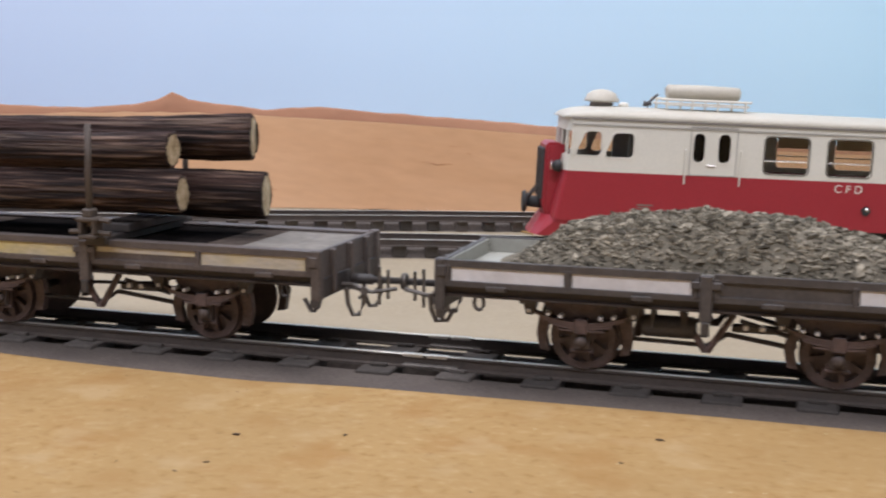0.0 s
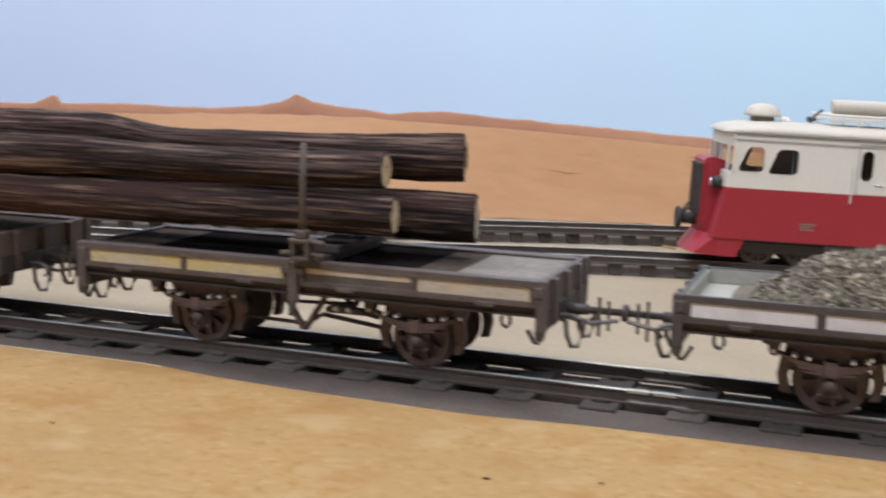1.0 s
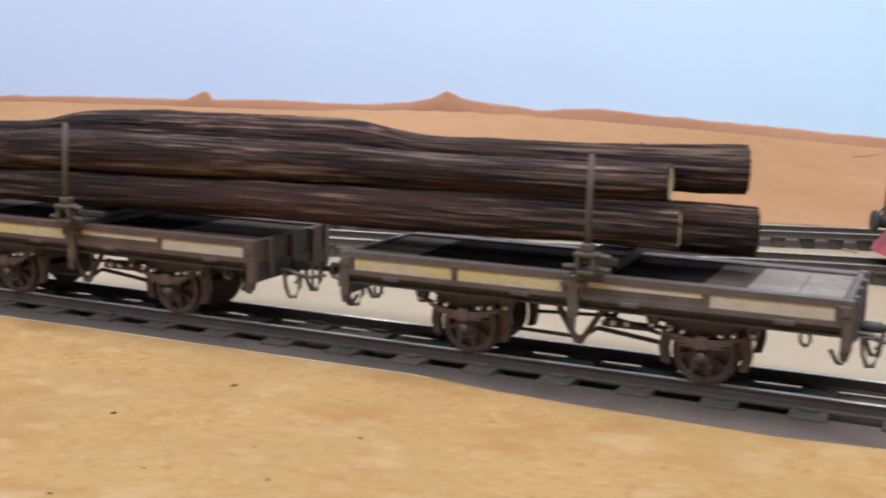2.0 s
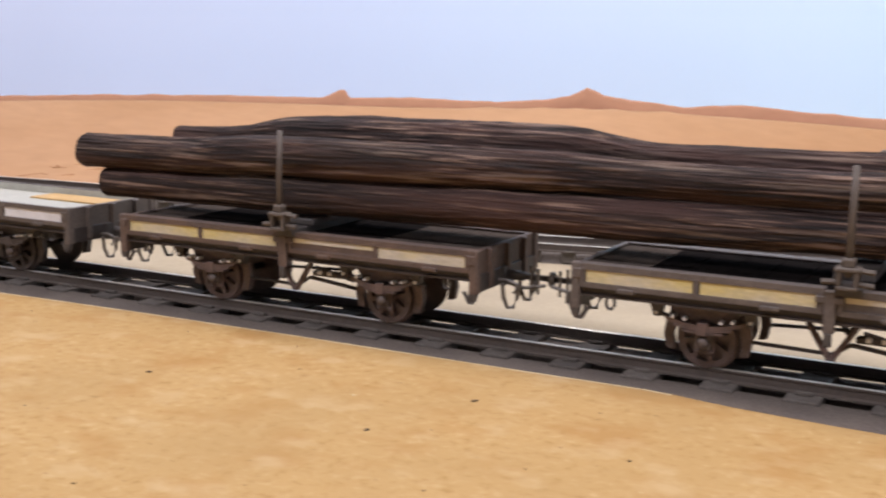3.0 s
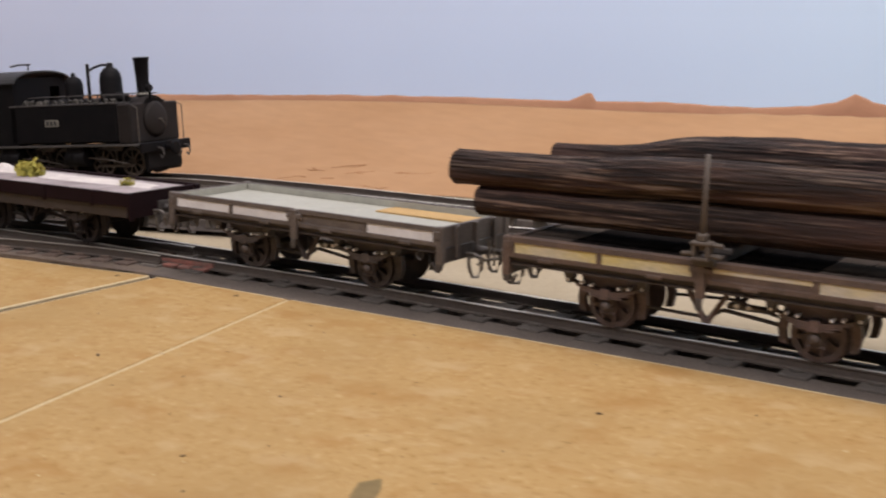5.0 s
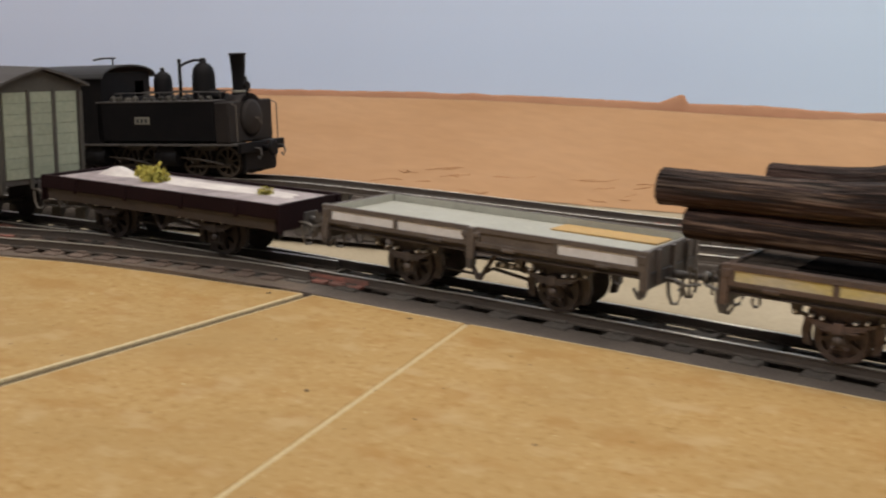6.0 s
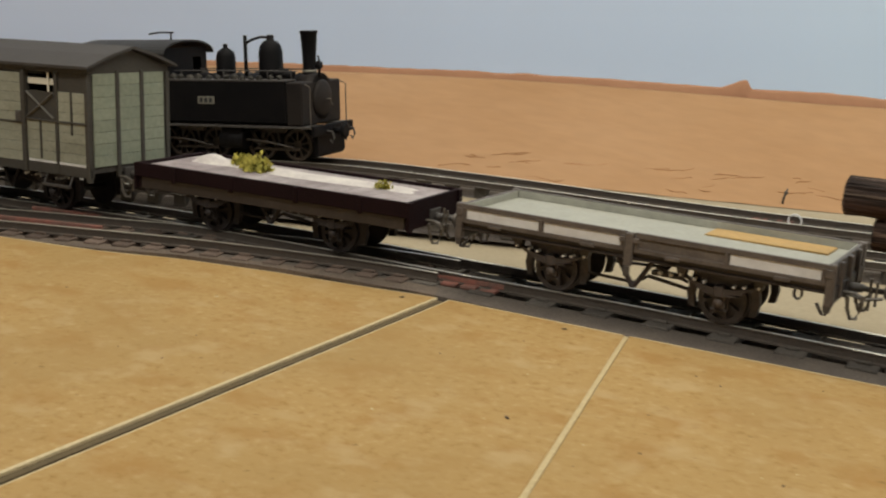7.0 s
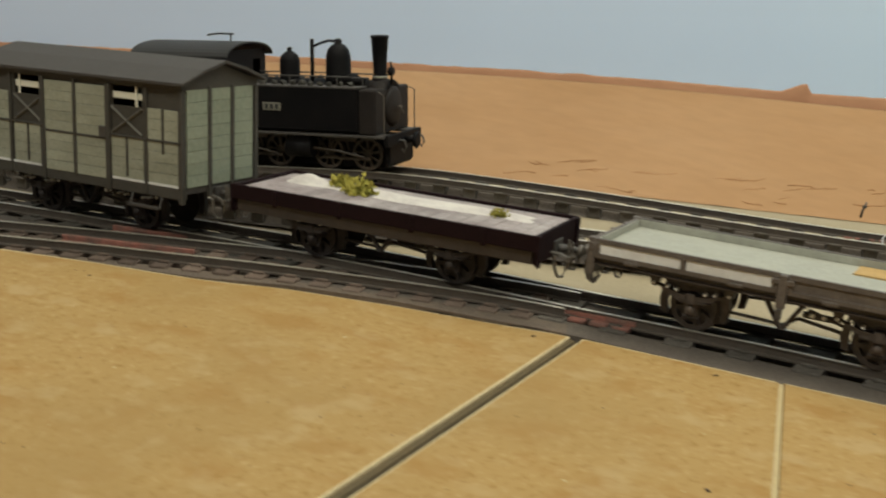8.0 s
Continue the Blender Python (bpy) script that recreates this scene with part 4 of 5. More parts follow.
log("lower log of dark bark lying at the back, pale sawn end", -478, -174, 31, 44.0, 30, 45.2, 5.8, 7.0, 2.0, slant=0.26)
log("upper log of dark furrowed bark with a pale sawn end", -495, -195.5, 14, 54.4, 14, 58.9, 6.3, 5.0, 3.0, (-430, -290, 1.0, 1.2), 0.08)
log("upper log of dark bark lying at the back, humped", -463, -178, 30, 59.4, 30, 62.1, 4.4, 6.6, 4.0, (-425, -292, 1.9, 3.4), 0.34)


def bolster(x, top, pack, label):
    """A turning crossbeam with two stanchions that hold the logs on a wagon."""
    w = thing("log_bolster", x, YC, RAIL + grade(x), 0, label, "stanchion", "log bolsters")
    base = 30.4
    bm = bmesh.new()
    box(bm, -3.5, 3.5, -25, 25, base - 2.8, base, 0.4)
    part("crossbeam", bm, IRON, w)
    bm = bmesh.new()
    box(bm, -9, 9, -9, 9, base - 3.8, base - 2.8, 0.3)
    part("pivot_plate", bm, IRON, w)
    bm = bmesh.new()
    box(bm, -5.6, 5.6, -16, 18, base, base + pack, 0.4)
    part("packing_block", bm, IRON, w)
    for s in (-1, 1):
        bm = bmesh.new()
        y = s * 27.2
        tube(bm, [(0, y, base + 3), (0, y, base + 20), (0, y - s * 0.6, top)], (1.05, 0.95, 0.9), 8)
        part("stake", bm, STAKE, w)
        bm = bmesh.new()
        box(bm, -2.8, 2.8, y - 2.4, y + 2.4, base - 0.4, base + 0.8, 0.3)
        for q in (-2.2, 2.2):
            box(bm, q - 0.6, q + 0.6, y - 2.2, y + 2.2, base + 0.8, base + 5.0, 0.3)
        box(bm, -3.4, 3.4, y - 2.4, y + 2.4, base + 4.4, base + 5.8, 0.4)
        box(bm, -1.7, 1.7, y - 1.8, y + 1.8, base + 5.6, base + 8.2, 0.5)
        part("stake_socket", bm, STAKE, w)
        for q, z in ((-1, 1.6), (1, 1.4), (1, 5.0)):
            bm = bmesh.new()
            tube(bm, [(q * 2.4, y, base + z), (q * 6.6, y, base + z - 0.3)], 0.8, 6)
            part("pivot_pin", bm, STAKE, w)
    return w


bolster(-213.5, 62.5, 2.6, "dark iron log stanchions on a crossbeam over the wagon floor")
bolster(-393.8, 63.0, 2.2, "weathered log stanchions on a crossbeam over the wagon floor")

# ---------------------------------------------------------------- loads


def gravel_heap():
    bm = bmesh.new()
    prof = [(-104, 0), (-97, 1.5), (-90, 4.8), (-81, 11.8), (-69, 14.8), (-58, 15.6), (-45, 17.6), (-32, 16.4), (-20, 15.4), (-8, 13.2), (2, 10.5), (12, 6.5), (20, 1.5), (26, 0)]
    nx, ny = 90, 40
    base = RAIL + grade(-42) + 24.6

    def top(x, y):
        w = 21.5
        v = max(0.0, 1 - abs(y / w) ** 2.2)
        return base + lerp(prof, x) * v ** 0.75 + 1.3 * noise.noise((x * 0.11, y * 0.13, 1)) * v + 0.9 * noise.noise((x * 0.4, y * 0.4, 5)) * v

    g = [[bm.verts.new((-100 + 130 * i / nx, YC + (-21.5 + 43 * j / ny), top(-100 + 130 * i / nx, -21.5 + 43 * j / ny))) for j in range(ny + 1)] for i in range(nx + 1)]
    for i in range(nx):
        for j in range(ny):
            bm.faces.new((g[i][j], g[i + 1][j], g[i + 1][j + 1], g[i][j + 1]))
    rnd = random.Random(5)
    for _ in range(9500):
        x, y = rnd.uniform(-94, 26), rnd.uniform(-20.5, 20.5)
        if top(x, y) - base < 0.8 and rnd.random() < 0.6:
            continue
        r = rnd.uniform(0.2, 0.5) if rnd.random() < 0.93 else rnd.uniform(0.55, 0.9)
        m = Matrix.Translation((x, YC + y, top(x, y) + 0.1)) @ Euler([rnd.uniform(-0.5, 0.5), rnd.uniform(-0.5, 0.5), rnd.uniform(0, 6.3)]).to_matrix().to_4x4()
        v = [bm.verts.new(m @ Vector((r * sx * rnd.uniform(0.8, 1.9), r * sy * rnd.uniform(0.6, 1.2), r * sz * rnd.uniform(0.25, 0.7)))) for sz in (-1, 1) for sy in (-1, 1) for sx in (-1, 1)]
        for q in ((0, 2, 3, 1), (4, 5, 7, 6), (0, 1, 5, 4), (2, 6, 7, 3), (0, 4, 6, 2), (1, 3, 7, 5)):
            bm.faces.new([v[i] for i in q])
    ob = new("gravel_heap", to_mesh("gravel_heap", bm, STONE))
    return tagged(ob, "heap of grey-green gravel on the wagon floor", "gravel", kind="stuff")


gravel_heap()


def tuft(x, y, z, r, label, seed, n=260):
    rnd = random.Random(seed)
    bm = bmesh.new()
    for _ in range(n):
        d = Vector((rnd.gauss(0, 1), rnd.gauss(0, 0.75), abs(rnd.gauss(0, 0.6)))).normalized() * r * rnd.uniform(0.25, 1.0) * (0.8 + 0.5 * abs(noise.noise((seed, len(bm.verts) * 0.003, 0))))
        s = r * rnd.uniform(0.1, 0.24)
        m = Matrix.Translation(d) @ Euler([rnd.uniform(0, 6.3) for _ in range(3)]).to_matrix().to_4x4()
        pts = [bm.verts.new(m @ Vector(p)) for p in ((-s, 0, 0), (0, -s * 0.6, 0.2 * s), (s, 0, 0), (0, s * 0.6, 0.2 * s))]
        bm.faces.new(pts)
        bm.faces.new([bm.verts.new(v.co + Vector((0, 0, -0.18 * s))) for v in reversed(pts)])
    ob = new("grass_tuft", to_mesh("grass_tuft", bm, MOSS))
    ob.location = (x * MM, y * MM, z * MM)
    return tagged(ob, label, "plant", "tufts on the maroon wagon")


def deck4(x):
    return RAIL + grade(x) + 25.1


tuft(-739, 12, deck4(-739) + 0.6, 7.8, "yellow-green foam tuft on the planked deck", 3)
tuft(-753, 19, deck4(-753) + 0.4, 6.2, "dull green foam tuft on the planked deck", 4)
tuft(-677, 17, deck4(-677) + 0.5, 4.0, "small green foam tuft on the planked deck", 6, 160)


def spill():
    """Pale sand lying in a ragged strip along the deck."""
    bm = bmesh.new()
    nx, ny = 110, 16
    g = []
    for i in range(nx + 1):
        x = -779 + 124 * i / nx
        wob = 4 * noise.noise((x * 0.03, 0, 2))
        row = []
        for j in range(ny + 1):
            s = j / ny
            y = 11 + (x + 721) * 0.061 + wob * (1 - 0.5 * i / nx) + 1 + 15 * s - (2 - 1 * s) * i / nx
            h = math.sin(math.pi * s) * (0.9 + 0.9 * noise.noise((x * 0.07, s * 3, 4)))
            h += 3.6 * math.exp(-((x + 768) / 6) ** 2) * math.sin(math.pi * s)
            end = min(1, i / 5, (nx - i) / 8)
            row.append(bm.verts.new((x, y, deck4(x) + max(-0.3, h * end - 0.25))))
        g.append(row)
    for i in range(nx):
        for j in range(ny):
            f = bm.faces.new((g[i][j], g[i + 1][j], g[i + 1][j + 1], g[i][j + 1]))
            f.smooth = True
    return tagged(new("spilled_sand", to_mesh("spilled_sand", bm, SPILL)), "pale sand spilled along the planked deck", "sand", kind="stuff")


spill()

bm = bmesh.new()
box(bm, -22, 22, -6.6, 6.6, 0, 0.7, 0.1)
tan = tagged(new("loose_board", to_mesh("loose_board", bm, TAN)), "tan strip of wood lying on the grey wagon floor", "board")
tan.matrix_world = pose(-0.524, (YC + 13.2) * MM, (RAIL + grade(-524) + 25.8) * MM, 0, 0, -1)

# ---------------------------------------------------------------- goods van


def rounded(x0, x1, z0, z1, r, n=4, lean=0.0):
    """A rectangle with round corners; lean shifts its upper left corner to the right."""
    pts = []
    for cx, cz, a0 in ((x1 - r, z1 - r, 0), (x0 + r, z1 - r, 90), (x0 + r, z0 + r, 180), (x1 - r, z0 + r, 270)):
        for k in range(n + 1):
            a = radians(a0 + 90 * k / n)
            x, z = cx + r * math.cos(a), cz + r * math.sin(a)
            if lean and x < (x0 + x1) / 2:
                x += lean * (z - z0) / (z1 - z0)
            pts.append((x, z))
    return pts


def goods_van(x):
    v = on_near_track("goods_van", x, 3.2, -1.6, "covered model goods van with faded green boards and dark roof", 1.0, 60)
    hx, hy, z0, z1 = 62.4, 23.4, 21.4, 63.1
    bm = bmesh.new()
    box(bm, -hx + 1, hx - 1, -hy + 1, hy - 1, z0 - 1.6, z0 + 0.4)
    part("floor", bm, IRON, v)
    # sides: boards in three bays, the right and left bay with a hatch above a cross-braced panel
    for s in (-1, 1):
        yo = s * (hy - 0.9)
        for bay in (-1, 1):
            xa, xb = (20.5, hx - 0.5) if bay > 0 else (-hx + 0.5, -20.5)
            xm = (xa + xb) / 2
            near_door = xa if bay > 0 else xb
            bm = bmesh.new()
            hatch = sorted((near_door + bay * 1.2, xm - bay * 1.6))
            panel(bm, [(xa, z0 + 1), (xb, z0 + 1), (xb, z1), (xa, z1)], [[(hatch[0], 54.0), (hatch[1], 54.0), (hatch[1], 62.6), (hatch[0], 62.6)]] if s < 0 else [], yo - 0.5, yo + 0.5)
            part("side_wall", bm, DARKWOOD, v)
            for q, (pa, pb, tops) in enumerate(((xa, xm, 41.0), (xm, xb, 54.6)) if bay > 0 else ((xa, xm, 54.6), (xm, xb, 41.0))):
                rows = 4 if tops < 50 else 7
                for r in range(rows):
                    za = z0 + 2 + (tops - z0 - 2) * r / rows
                    zb = z0 + 2 + (tops - z0 - 2) * (r + 1) / rows
                    bm = bmesh.new()
                    box(bm, pa + 1.0, pb - 1.0, *sorted((yo + s * 0.4, yo + s * 1.0)), za + 0.08, zb - 0.08, 0.1)
                    part("board", bm, GREENGREY, v)
                bm = bmesh.new()
                xc = (pa + pb) / 2
                box(bm, xc - 0.55, xc + 0.55, *sorted((yo + s * 0.6, yo + s * 1.5)), z0 + 3 if tops < 50 else 36, tops, 0.12)
                part("upright_strap", bm, DARKWOOD, v)
            bm = bmesh.new()
            box(bm, xa, xb, *sorted((yo + s * 0.7, yo + s * 1.6)), 40.9, 41.8, 0.15)
            part("waist_rail", bm, DARKWOOD, v)
            ha, hb = hatch
            for (p, q) in (((ha, 42.2), (hb, 53.4)), ((ha, 53.4), (hb, 42.2))):
                bm = bmesh.new()
                tube(bm, [(p[0], yo + s * 0.9, p[1]), (q[0], yo + s * 0.9, q[1])], 0.7, 4)
                part("cross_brace", bm, DARKWOOD2, v)
            bm = bmesh.new()
            box(bm, ha, hb, *sorted((yo - s * 0.1, yo - s * 0.9)), 57.0, 59.8, 0.15)
            part("hatch_slat", bm, CREAM, v)
            bm = bmesh.new()
            xs = hb - 3.4 if bay > 0 else ha + 3.4
            box(bm, xs - 0.55, xs + 0.55, *sorted((yo + s * 0.1, yo + s * 0.8)), 54.0, 62.6, 0.1)
            part("hatch_bar", bm, CREAM, v)
        # sliding door
        for k in range(2):
            xa, xb = (-19.6, -0.6) if k == 0 else (0.6, 19.6)
            rows = 9
            for r in range(rows):
                za = z0 + 0.5 + (z1 - z0 - 2) * r / rows
                zb = z0 + 0.5 + (z1 - z0 - 2) * (r + 1) / rows
                bm = bmesh.new()
                box(bm, xa, xb, *sorted((yo + s * 0.6, yo + s * 1.5)), za + 0.07, zb - 0.07, 0.12)
                part("door_board", bm, GREENGREY, v)
        bm = bmesh.new()
        box(bm, -20.4, 20.4, *sorted((yo - s * 0.6, yo + s * 0.6)), z0, z1)
        part("door_backing", bm, DARKWOOD, v)
        for xx in (-20.3, 0, 20.3):
            bm = bmesh.new()
            w_ = 1.3 if xx else 0.8
            box(bm, xx - w_, xx + w_, *sorted((yo + s * 0.6, yo + s * 2.3)), z0 - 4 if xx else z0, z1, 0.2)
            part("door_post", bm, DARKWOOD, v)
        bm = bmesh.new()
        box(bm, -20, 20, *sorted((yo + s * 0.8, yo + s * 1.9)), 39.0, 39.9, 0.15)
        part("door_rail", bm, DARKWOOD, v)
        bm = bmesh.new()
        box(bm, 15.4, 19.4, *sorted((yo + s * 1.4, yo + s * 2.7)), 39.6, 44.6, 0.3)
        part("door_latch", bm, IRON, v)
        bm = bmesh.new()
        box(bm, -hx, hx, *sorted((yo - s * 1.4, yo + s * 1.2)), z0 - 3.6, z0 + 1.0, 0.2)
        part("solebar", bm, DARKWOOD, v)
        bm = bmesh.new()
        box(bm, -hx + 0.5, hx - 0.5, *sorted((yo - s * 1.0, yo + s * 1.0)), z1 - 0.4, z1 + 3.4, 0.1)
        part("cant_rail", bm, DARKWOOD, v)
        for t in (-1, 1):
            bm = bmesh.new()
            box(bm, *sorted((t * hx, t * (hx - 2.2))), *sorted((s * (hy + 0.7), s * (hy - 1.6))), z0 - 5.5, z1, 0.25)
            part("corner_post", bm, DARKWOOD, v)
        for a, b in ((22.0, hx - 2.4), (-hx + 2.4, -22.0)):
            bm = bmesh.new()
            box(bm, a, b, *sorted((yo + s * 0.9, yo + s * 1.3)), z0 + 1.1, z0 + 2.1, 0.1)
            part("sill_strip", bm, WHITEPANEL, v, "chipped pale strip under the boards")
        for xx in (42.0, -42.0):
            bm = bmesh.new()
            box(bm, xx - 0.9, xx + 0.9, *sorted((yo + s * 0.5, yo + s * 1.7)), z0 - 3, z1, 0.2)
            part("side_post", bm, DARKWOOD, v)
        bm = bmesh.new()
        box(bm, -9 + 42, 9 + 42, *sorted((yo + s * 2.0, yo + s * 4.0)), 12.6, 13.8, 0.2)
        tube(bm, [(33.5, yo + s * 2.6, 13.2), (33.5, yo, 19)], 0.5, 6)
        tube(bm, [(50.5, yo + s * 2.6, 13.2), (50.5, yo, 19)], 0.5, 6)
        part("footstep", bm, IRON, v)
    for s in (-1, 1):
        xe = s * (hx - 0.6)
        for k in range(3):
            ya, yb = -hy + 2.2 + k * (2 * hy - 4.4) / 3, -hy + 2.2 + (k + 1) * (2 * hy - 4.4) / 3
            for r in range(8):
                za, zb = z0 + 1 + (z1 - z0 - 1) * r / 8, z0 + 1 + (z1 - z0 - 1) * (r + 1) / 8
                bm = bmesh.new()
                box(bm, *sorted((xe - s * 0.6, xe + s * 0.3)), ya + 0.7, yb - 0.7, za + 0.08, zb - 0.08, 0.1)
                part("end_board", bm, GREENGREY2, v)
            if k:
                bm = bmesh.new()
                box(bm, *sorted((xe - s * 0.6, xe + s * 1.0)), ya - 1.0, ya + 1.0, z0 - 4, z1 + 1, 0.2)
                part("end_post", bm, DARKWOOD, v)
        bm = bmesh.new()
        box(bm, *sorted((xe - s * 1.4, xe - s * 0.5)), -hy + 1, hy - 1, z0, z1)
        part("end_backing", bm, DARKWOOD, v)
        bm = bmesh.new()
        prism(bm, [(-hy, z1 - 0.5), (hy, z1 - 0.5), (hy, z1 + 2.4), (0, z1 + 10.2), (-hy, z1 + 2.4)], "x", *sorted((xe - s * 1.2, xe + s * 0.2)))
        part("gable", bm, DARKWOOD, v)
    for s in (-1, 1):
        bm = bmesh.new()
        prism(bm, [(0, z1 + 10.4), (0, z1 + 11.6), (s * 13, z1 + 8.2), (s * (hy + 2.8), z1 + 3.2), (s * (hy + 2.8), z1 + 2.0), (s * 13, z1 + 7.0)], "x", -hx - 3.0, hx + 3.0)
        part("roof_slope", bm, ROOF, v)
    running_gear(v, 60.0, brown=SOOT, iron=SOOT)
    couplers(v, 2 * hx, (15.6, 8.5))
    return v


goods_van(-864.2)

# ---------------------------------------------------------------- railcar


def railcar(x, y, z, turn, tilt, size):
    """Local x runs along the side from its front corner; y = -25 is the side towards the goods train."""
    c = thing("railcar", x, y, z, turn, "red and cream model railcar with a radiator hood in front", "railcar")
    c.matrix_world = pose(x * MM, y * MM, z * MM, 0, tilt, turn) @ Matrix.Diagonal((size, size, size, 1))
    L, hy, z0, zl, ze = 226.0, 25.0, 13.4, 38.3, 64.4
    wins = [(-3.4, 9.2, 46.2, 58.2, 2.2, 4.6), (11.2, 25.4, 45.8, 57.8, 2.2, 4.2), (55.3, 61.0, 45.0, 59.4, 2.8, 0), (67.8, 73.9, 45.0, 59.4, 2.8, 0)]
    for s in (-1, 1):
        ya, yb = s * hy, s * (hy - 1.0)
        far = 10.5 if s > 0 else 0.0  # the saloon windows of the far side stand further forward
        wins = wins[:4] + [(91.2 - far + 31.8 * k, 113.4 - far + 31.8 * k, 40.9, 59.0, 2.4, 0) for k in range(4)]
        bm = bmesh.new()
        panel(bm, [(-6.4, zl), (L, zl), (L, ze), (-5.0, ze)], [rounded(a, b, p, q, r, 4, ln) for a, b, p, q, r, ln in wins], ya, yb)
        part("upper_side", bm, CREAM, c)
        bm = bmesh.new()
        panel(bm, [(-11.0, z0), (L, z0), (L, zl), (-6.4, zl)], [], ya + s * 0.05, yb)
        part("lower_side", bm, RED, c)
        for a, b, p, q, r, ln in wins:
            bm = bmesh.new()
            panel(bm, rounded(a - 0.1, b + 0.1, p - 0.1, q + 0.1, r, 4, ln), [], s * (hy - 0.7), s * (hy - 0.5))
            pane = part("window_pane", bm, GLASS, c)
            pane.visible_shadow = False
            bm = bmesh.new()
            panel(bm, rounded(a - 0.7, b + 0.7, p - 0.7, q + 0.7, r + 0.5, 4, ln), [rounded(a, b, p, q, r, 4, ln)], s * (hy + 0.25), s * (hy - 0.1))
            part("window_frame", bm, CREAM if b - a < 18 else BRASS, pane)
            # buff panel added in the far saloon windows to hide the sky
            if b - a > 18 and s > 0:
                bm = bmesh.new()
                box(bm, a + 0.3, b - 0.3, hy - 1.6, hy - 1.2, 51.5, q - 0.2)
                part("blind", bm, BUFFCOVER, pane, "buff cover added behind the far window")
            if b - a > 18:
                bm = bmesh.new()
                tube(bm, [(a, s * (hy - 0.2), p + 6.3), (b, s * (hy - 0.2), p + 6.3)], 0.35, 6)
                part("window_bar", bm, CHROME, pane)
        bm = bmesh.new()
        box(bm, -5.6, L, *sorted((ya, ya + s * 0.7)), ze - 0.6, ze + 0.4, 0.1)
        part("gutter", bm, CREAMSHADE, c)
        bm = bmesh.new()
        box(bm, -5.6, L, *sorted((ya, ya + s * 0.45)), 61.0, 61.7)
        part("rain_strip", bm, STRIPGREY, c)
        # folding door
        bm = bmesh.new()
        panel(bm, [(53.6, zl + 0.2), (77.2, zl + 0.2), (77.2, 62.6), (53.6, 62.6)], [[(54.0, zl + 0.5), (76.8, zl + 0.5), (76.8, 61.9), (54.0, 61.9)]], ya + s * 0.3, ya)
        d = part("door_frame", bm, STRIPGREY, c)
        for xx in (51.4, 79.0):
            bm = bmesh.new()
            tube(bm, [(xx, ya - s * 0.2, 51.5), (xx, ya + s * 1.2, 51), (xx, ya + s * 1.2, 34.4), (xx, ya - s * 0.2, 33.9)], 0.4, 6)
            part("grab_rail", bm, CREAM, c)
        bm = bmesh.new()
        tube(bm, [(62.2, ya + s * 0.4, 43.6), (66.6, ya + s * 0.4, 43.4)], 0.45, 6)
        part("door_handle", bm, CHROME, d)
        bm = bmesh.new()
        lathe(bm, [(2.3, -0.5), (2.3, 0.3), (1.7, 0.5)][::s], (144.5, ya + s * 0.3, 24.2), "y", 16)
        cap = part("filler_cap", bm, RUBBER, c)
        # small bright dot, off centre, modelled in place of the cap's highlight
        bm = bmesh.new()
        lathe(bm, [(1.2, 0.2), (1.0, 0.9), (0.3, 1.2)][::s] if s > 0 else [(0.3, -1.2), (1.0, -0.9), (1.2, -0.2)], (144.9, ya + s * 0.3, 24.8), "y", 12)
        part("cap_knob", bm, CHROME, cap)
    # lettering on the side towards the goods train
    cu = bpy.data.curves.new("lettering", "FONT")
    cu.body, cu.size, cu.extrude, cu.space_character = "CFD", 0.0057, 0.00012, 1.62
    tmp = bpy.data.objects.new("tmp", cu)
    scene.collection.objects.link(tmp)
    data = bpy.data.meshes.new_from_object(tmp.evaluated_get(bpy.context.evaluated_depsgraph_get()))
    bpy.data.objects.remove(tmp)
    data.materials.append(LETTER)
    ob = new("lettering", data)
    ob.parent = c
    ob.matrix_basis = pose(0.1275, -0.02515, 0.0328, 90, 0, 0)
    for k in range(3):
        bm = bmesh.new()
        box(bm, 29, 29 + (8, 6, 7)[k], -hy - 0.15, -hy + 0.2, 22.2 - k * 1.3, 22.9 - k * 1.3)
        part("data_lines", bm, BRASS, c)
    # rounded front
    plan = [(-6.2, -hy), (-7.4, -hy + 1.4), (-8.4, -hy + 5), (-9.0, -hy + 11), (-9.2, -7), (-9.3, 0)]
    plan = plan + [(a, -b) for a, b in plan[-2::-1]]

    def curved(name, za, zb, mat, push=0.0, lean=0.0, cut=None):
        bm = bmesh.new()
        lo, hi = [], []
        for a, b in plan:
            lo.append((bm.verts.new((a - push, b, za)), bm.verts.new((a + 1.0 - push, b * 0.97, za))))
            hi.append((bm.verts.new((a - push + lean, b, zb)), bm.verts.new((a + 1.0 - push + lean, b * 0.97, zb))))
        for k in range(len(plan) - 1):
            bm.faces.new((lo[k][0], lo[k + 1][0], hi[k + 1][0], hi[k][0]))
            bm.faces.new((lo[k][1], hi[k][1], hi[k + 1][1], lo[k + 1][1]))
            bm.faces.new((hi[k][0], hi[k + 1][0], hi[k + 1][1], hi[k][1]))
            bm.faces.new((lo[k][0], lo[k][1], lo[k + 1][1], lo[k + 1][0]))
        bmesh.ops.recalc_face_normals(bm, faces=bm.faces)
        for f in bm.faces:
            f.smooth = False
        return part(name, bm, mat, c)
    curved("front_lower", z0, zl, RED, 4.6, 4.4)
    curved("front_upper", zl, 46.2, CREAM, 0.2, 0.5)
    curved("front_brow", 58.2, ze, CREAM, -1.0)
    for k, (a, b) in enumerate(plan):
        if k in (0, 2, 4, 6, 8, 10):
            bm = bmesh.new()
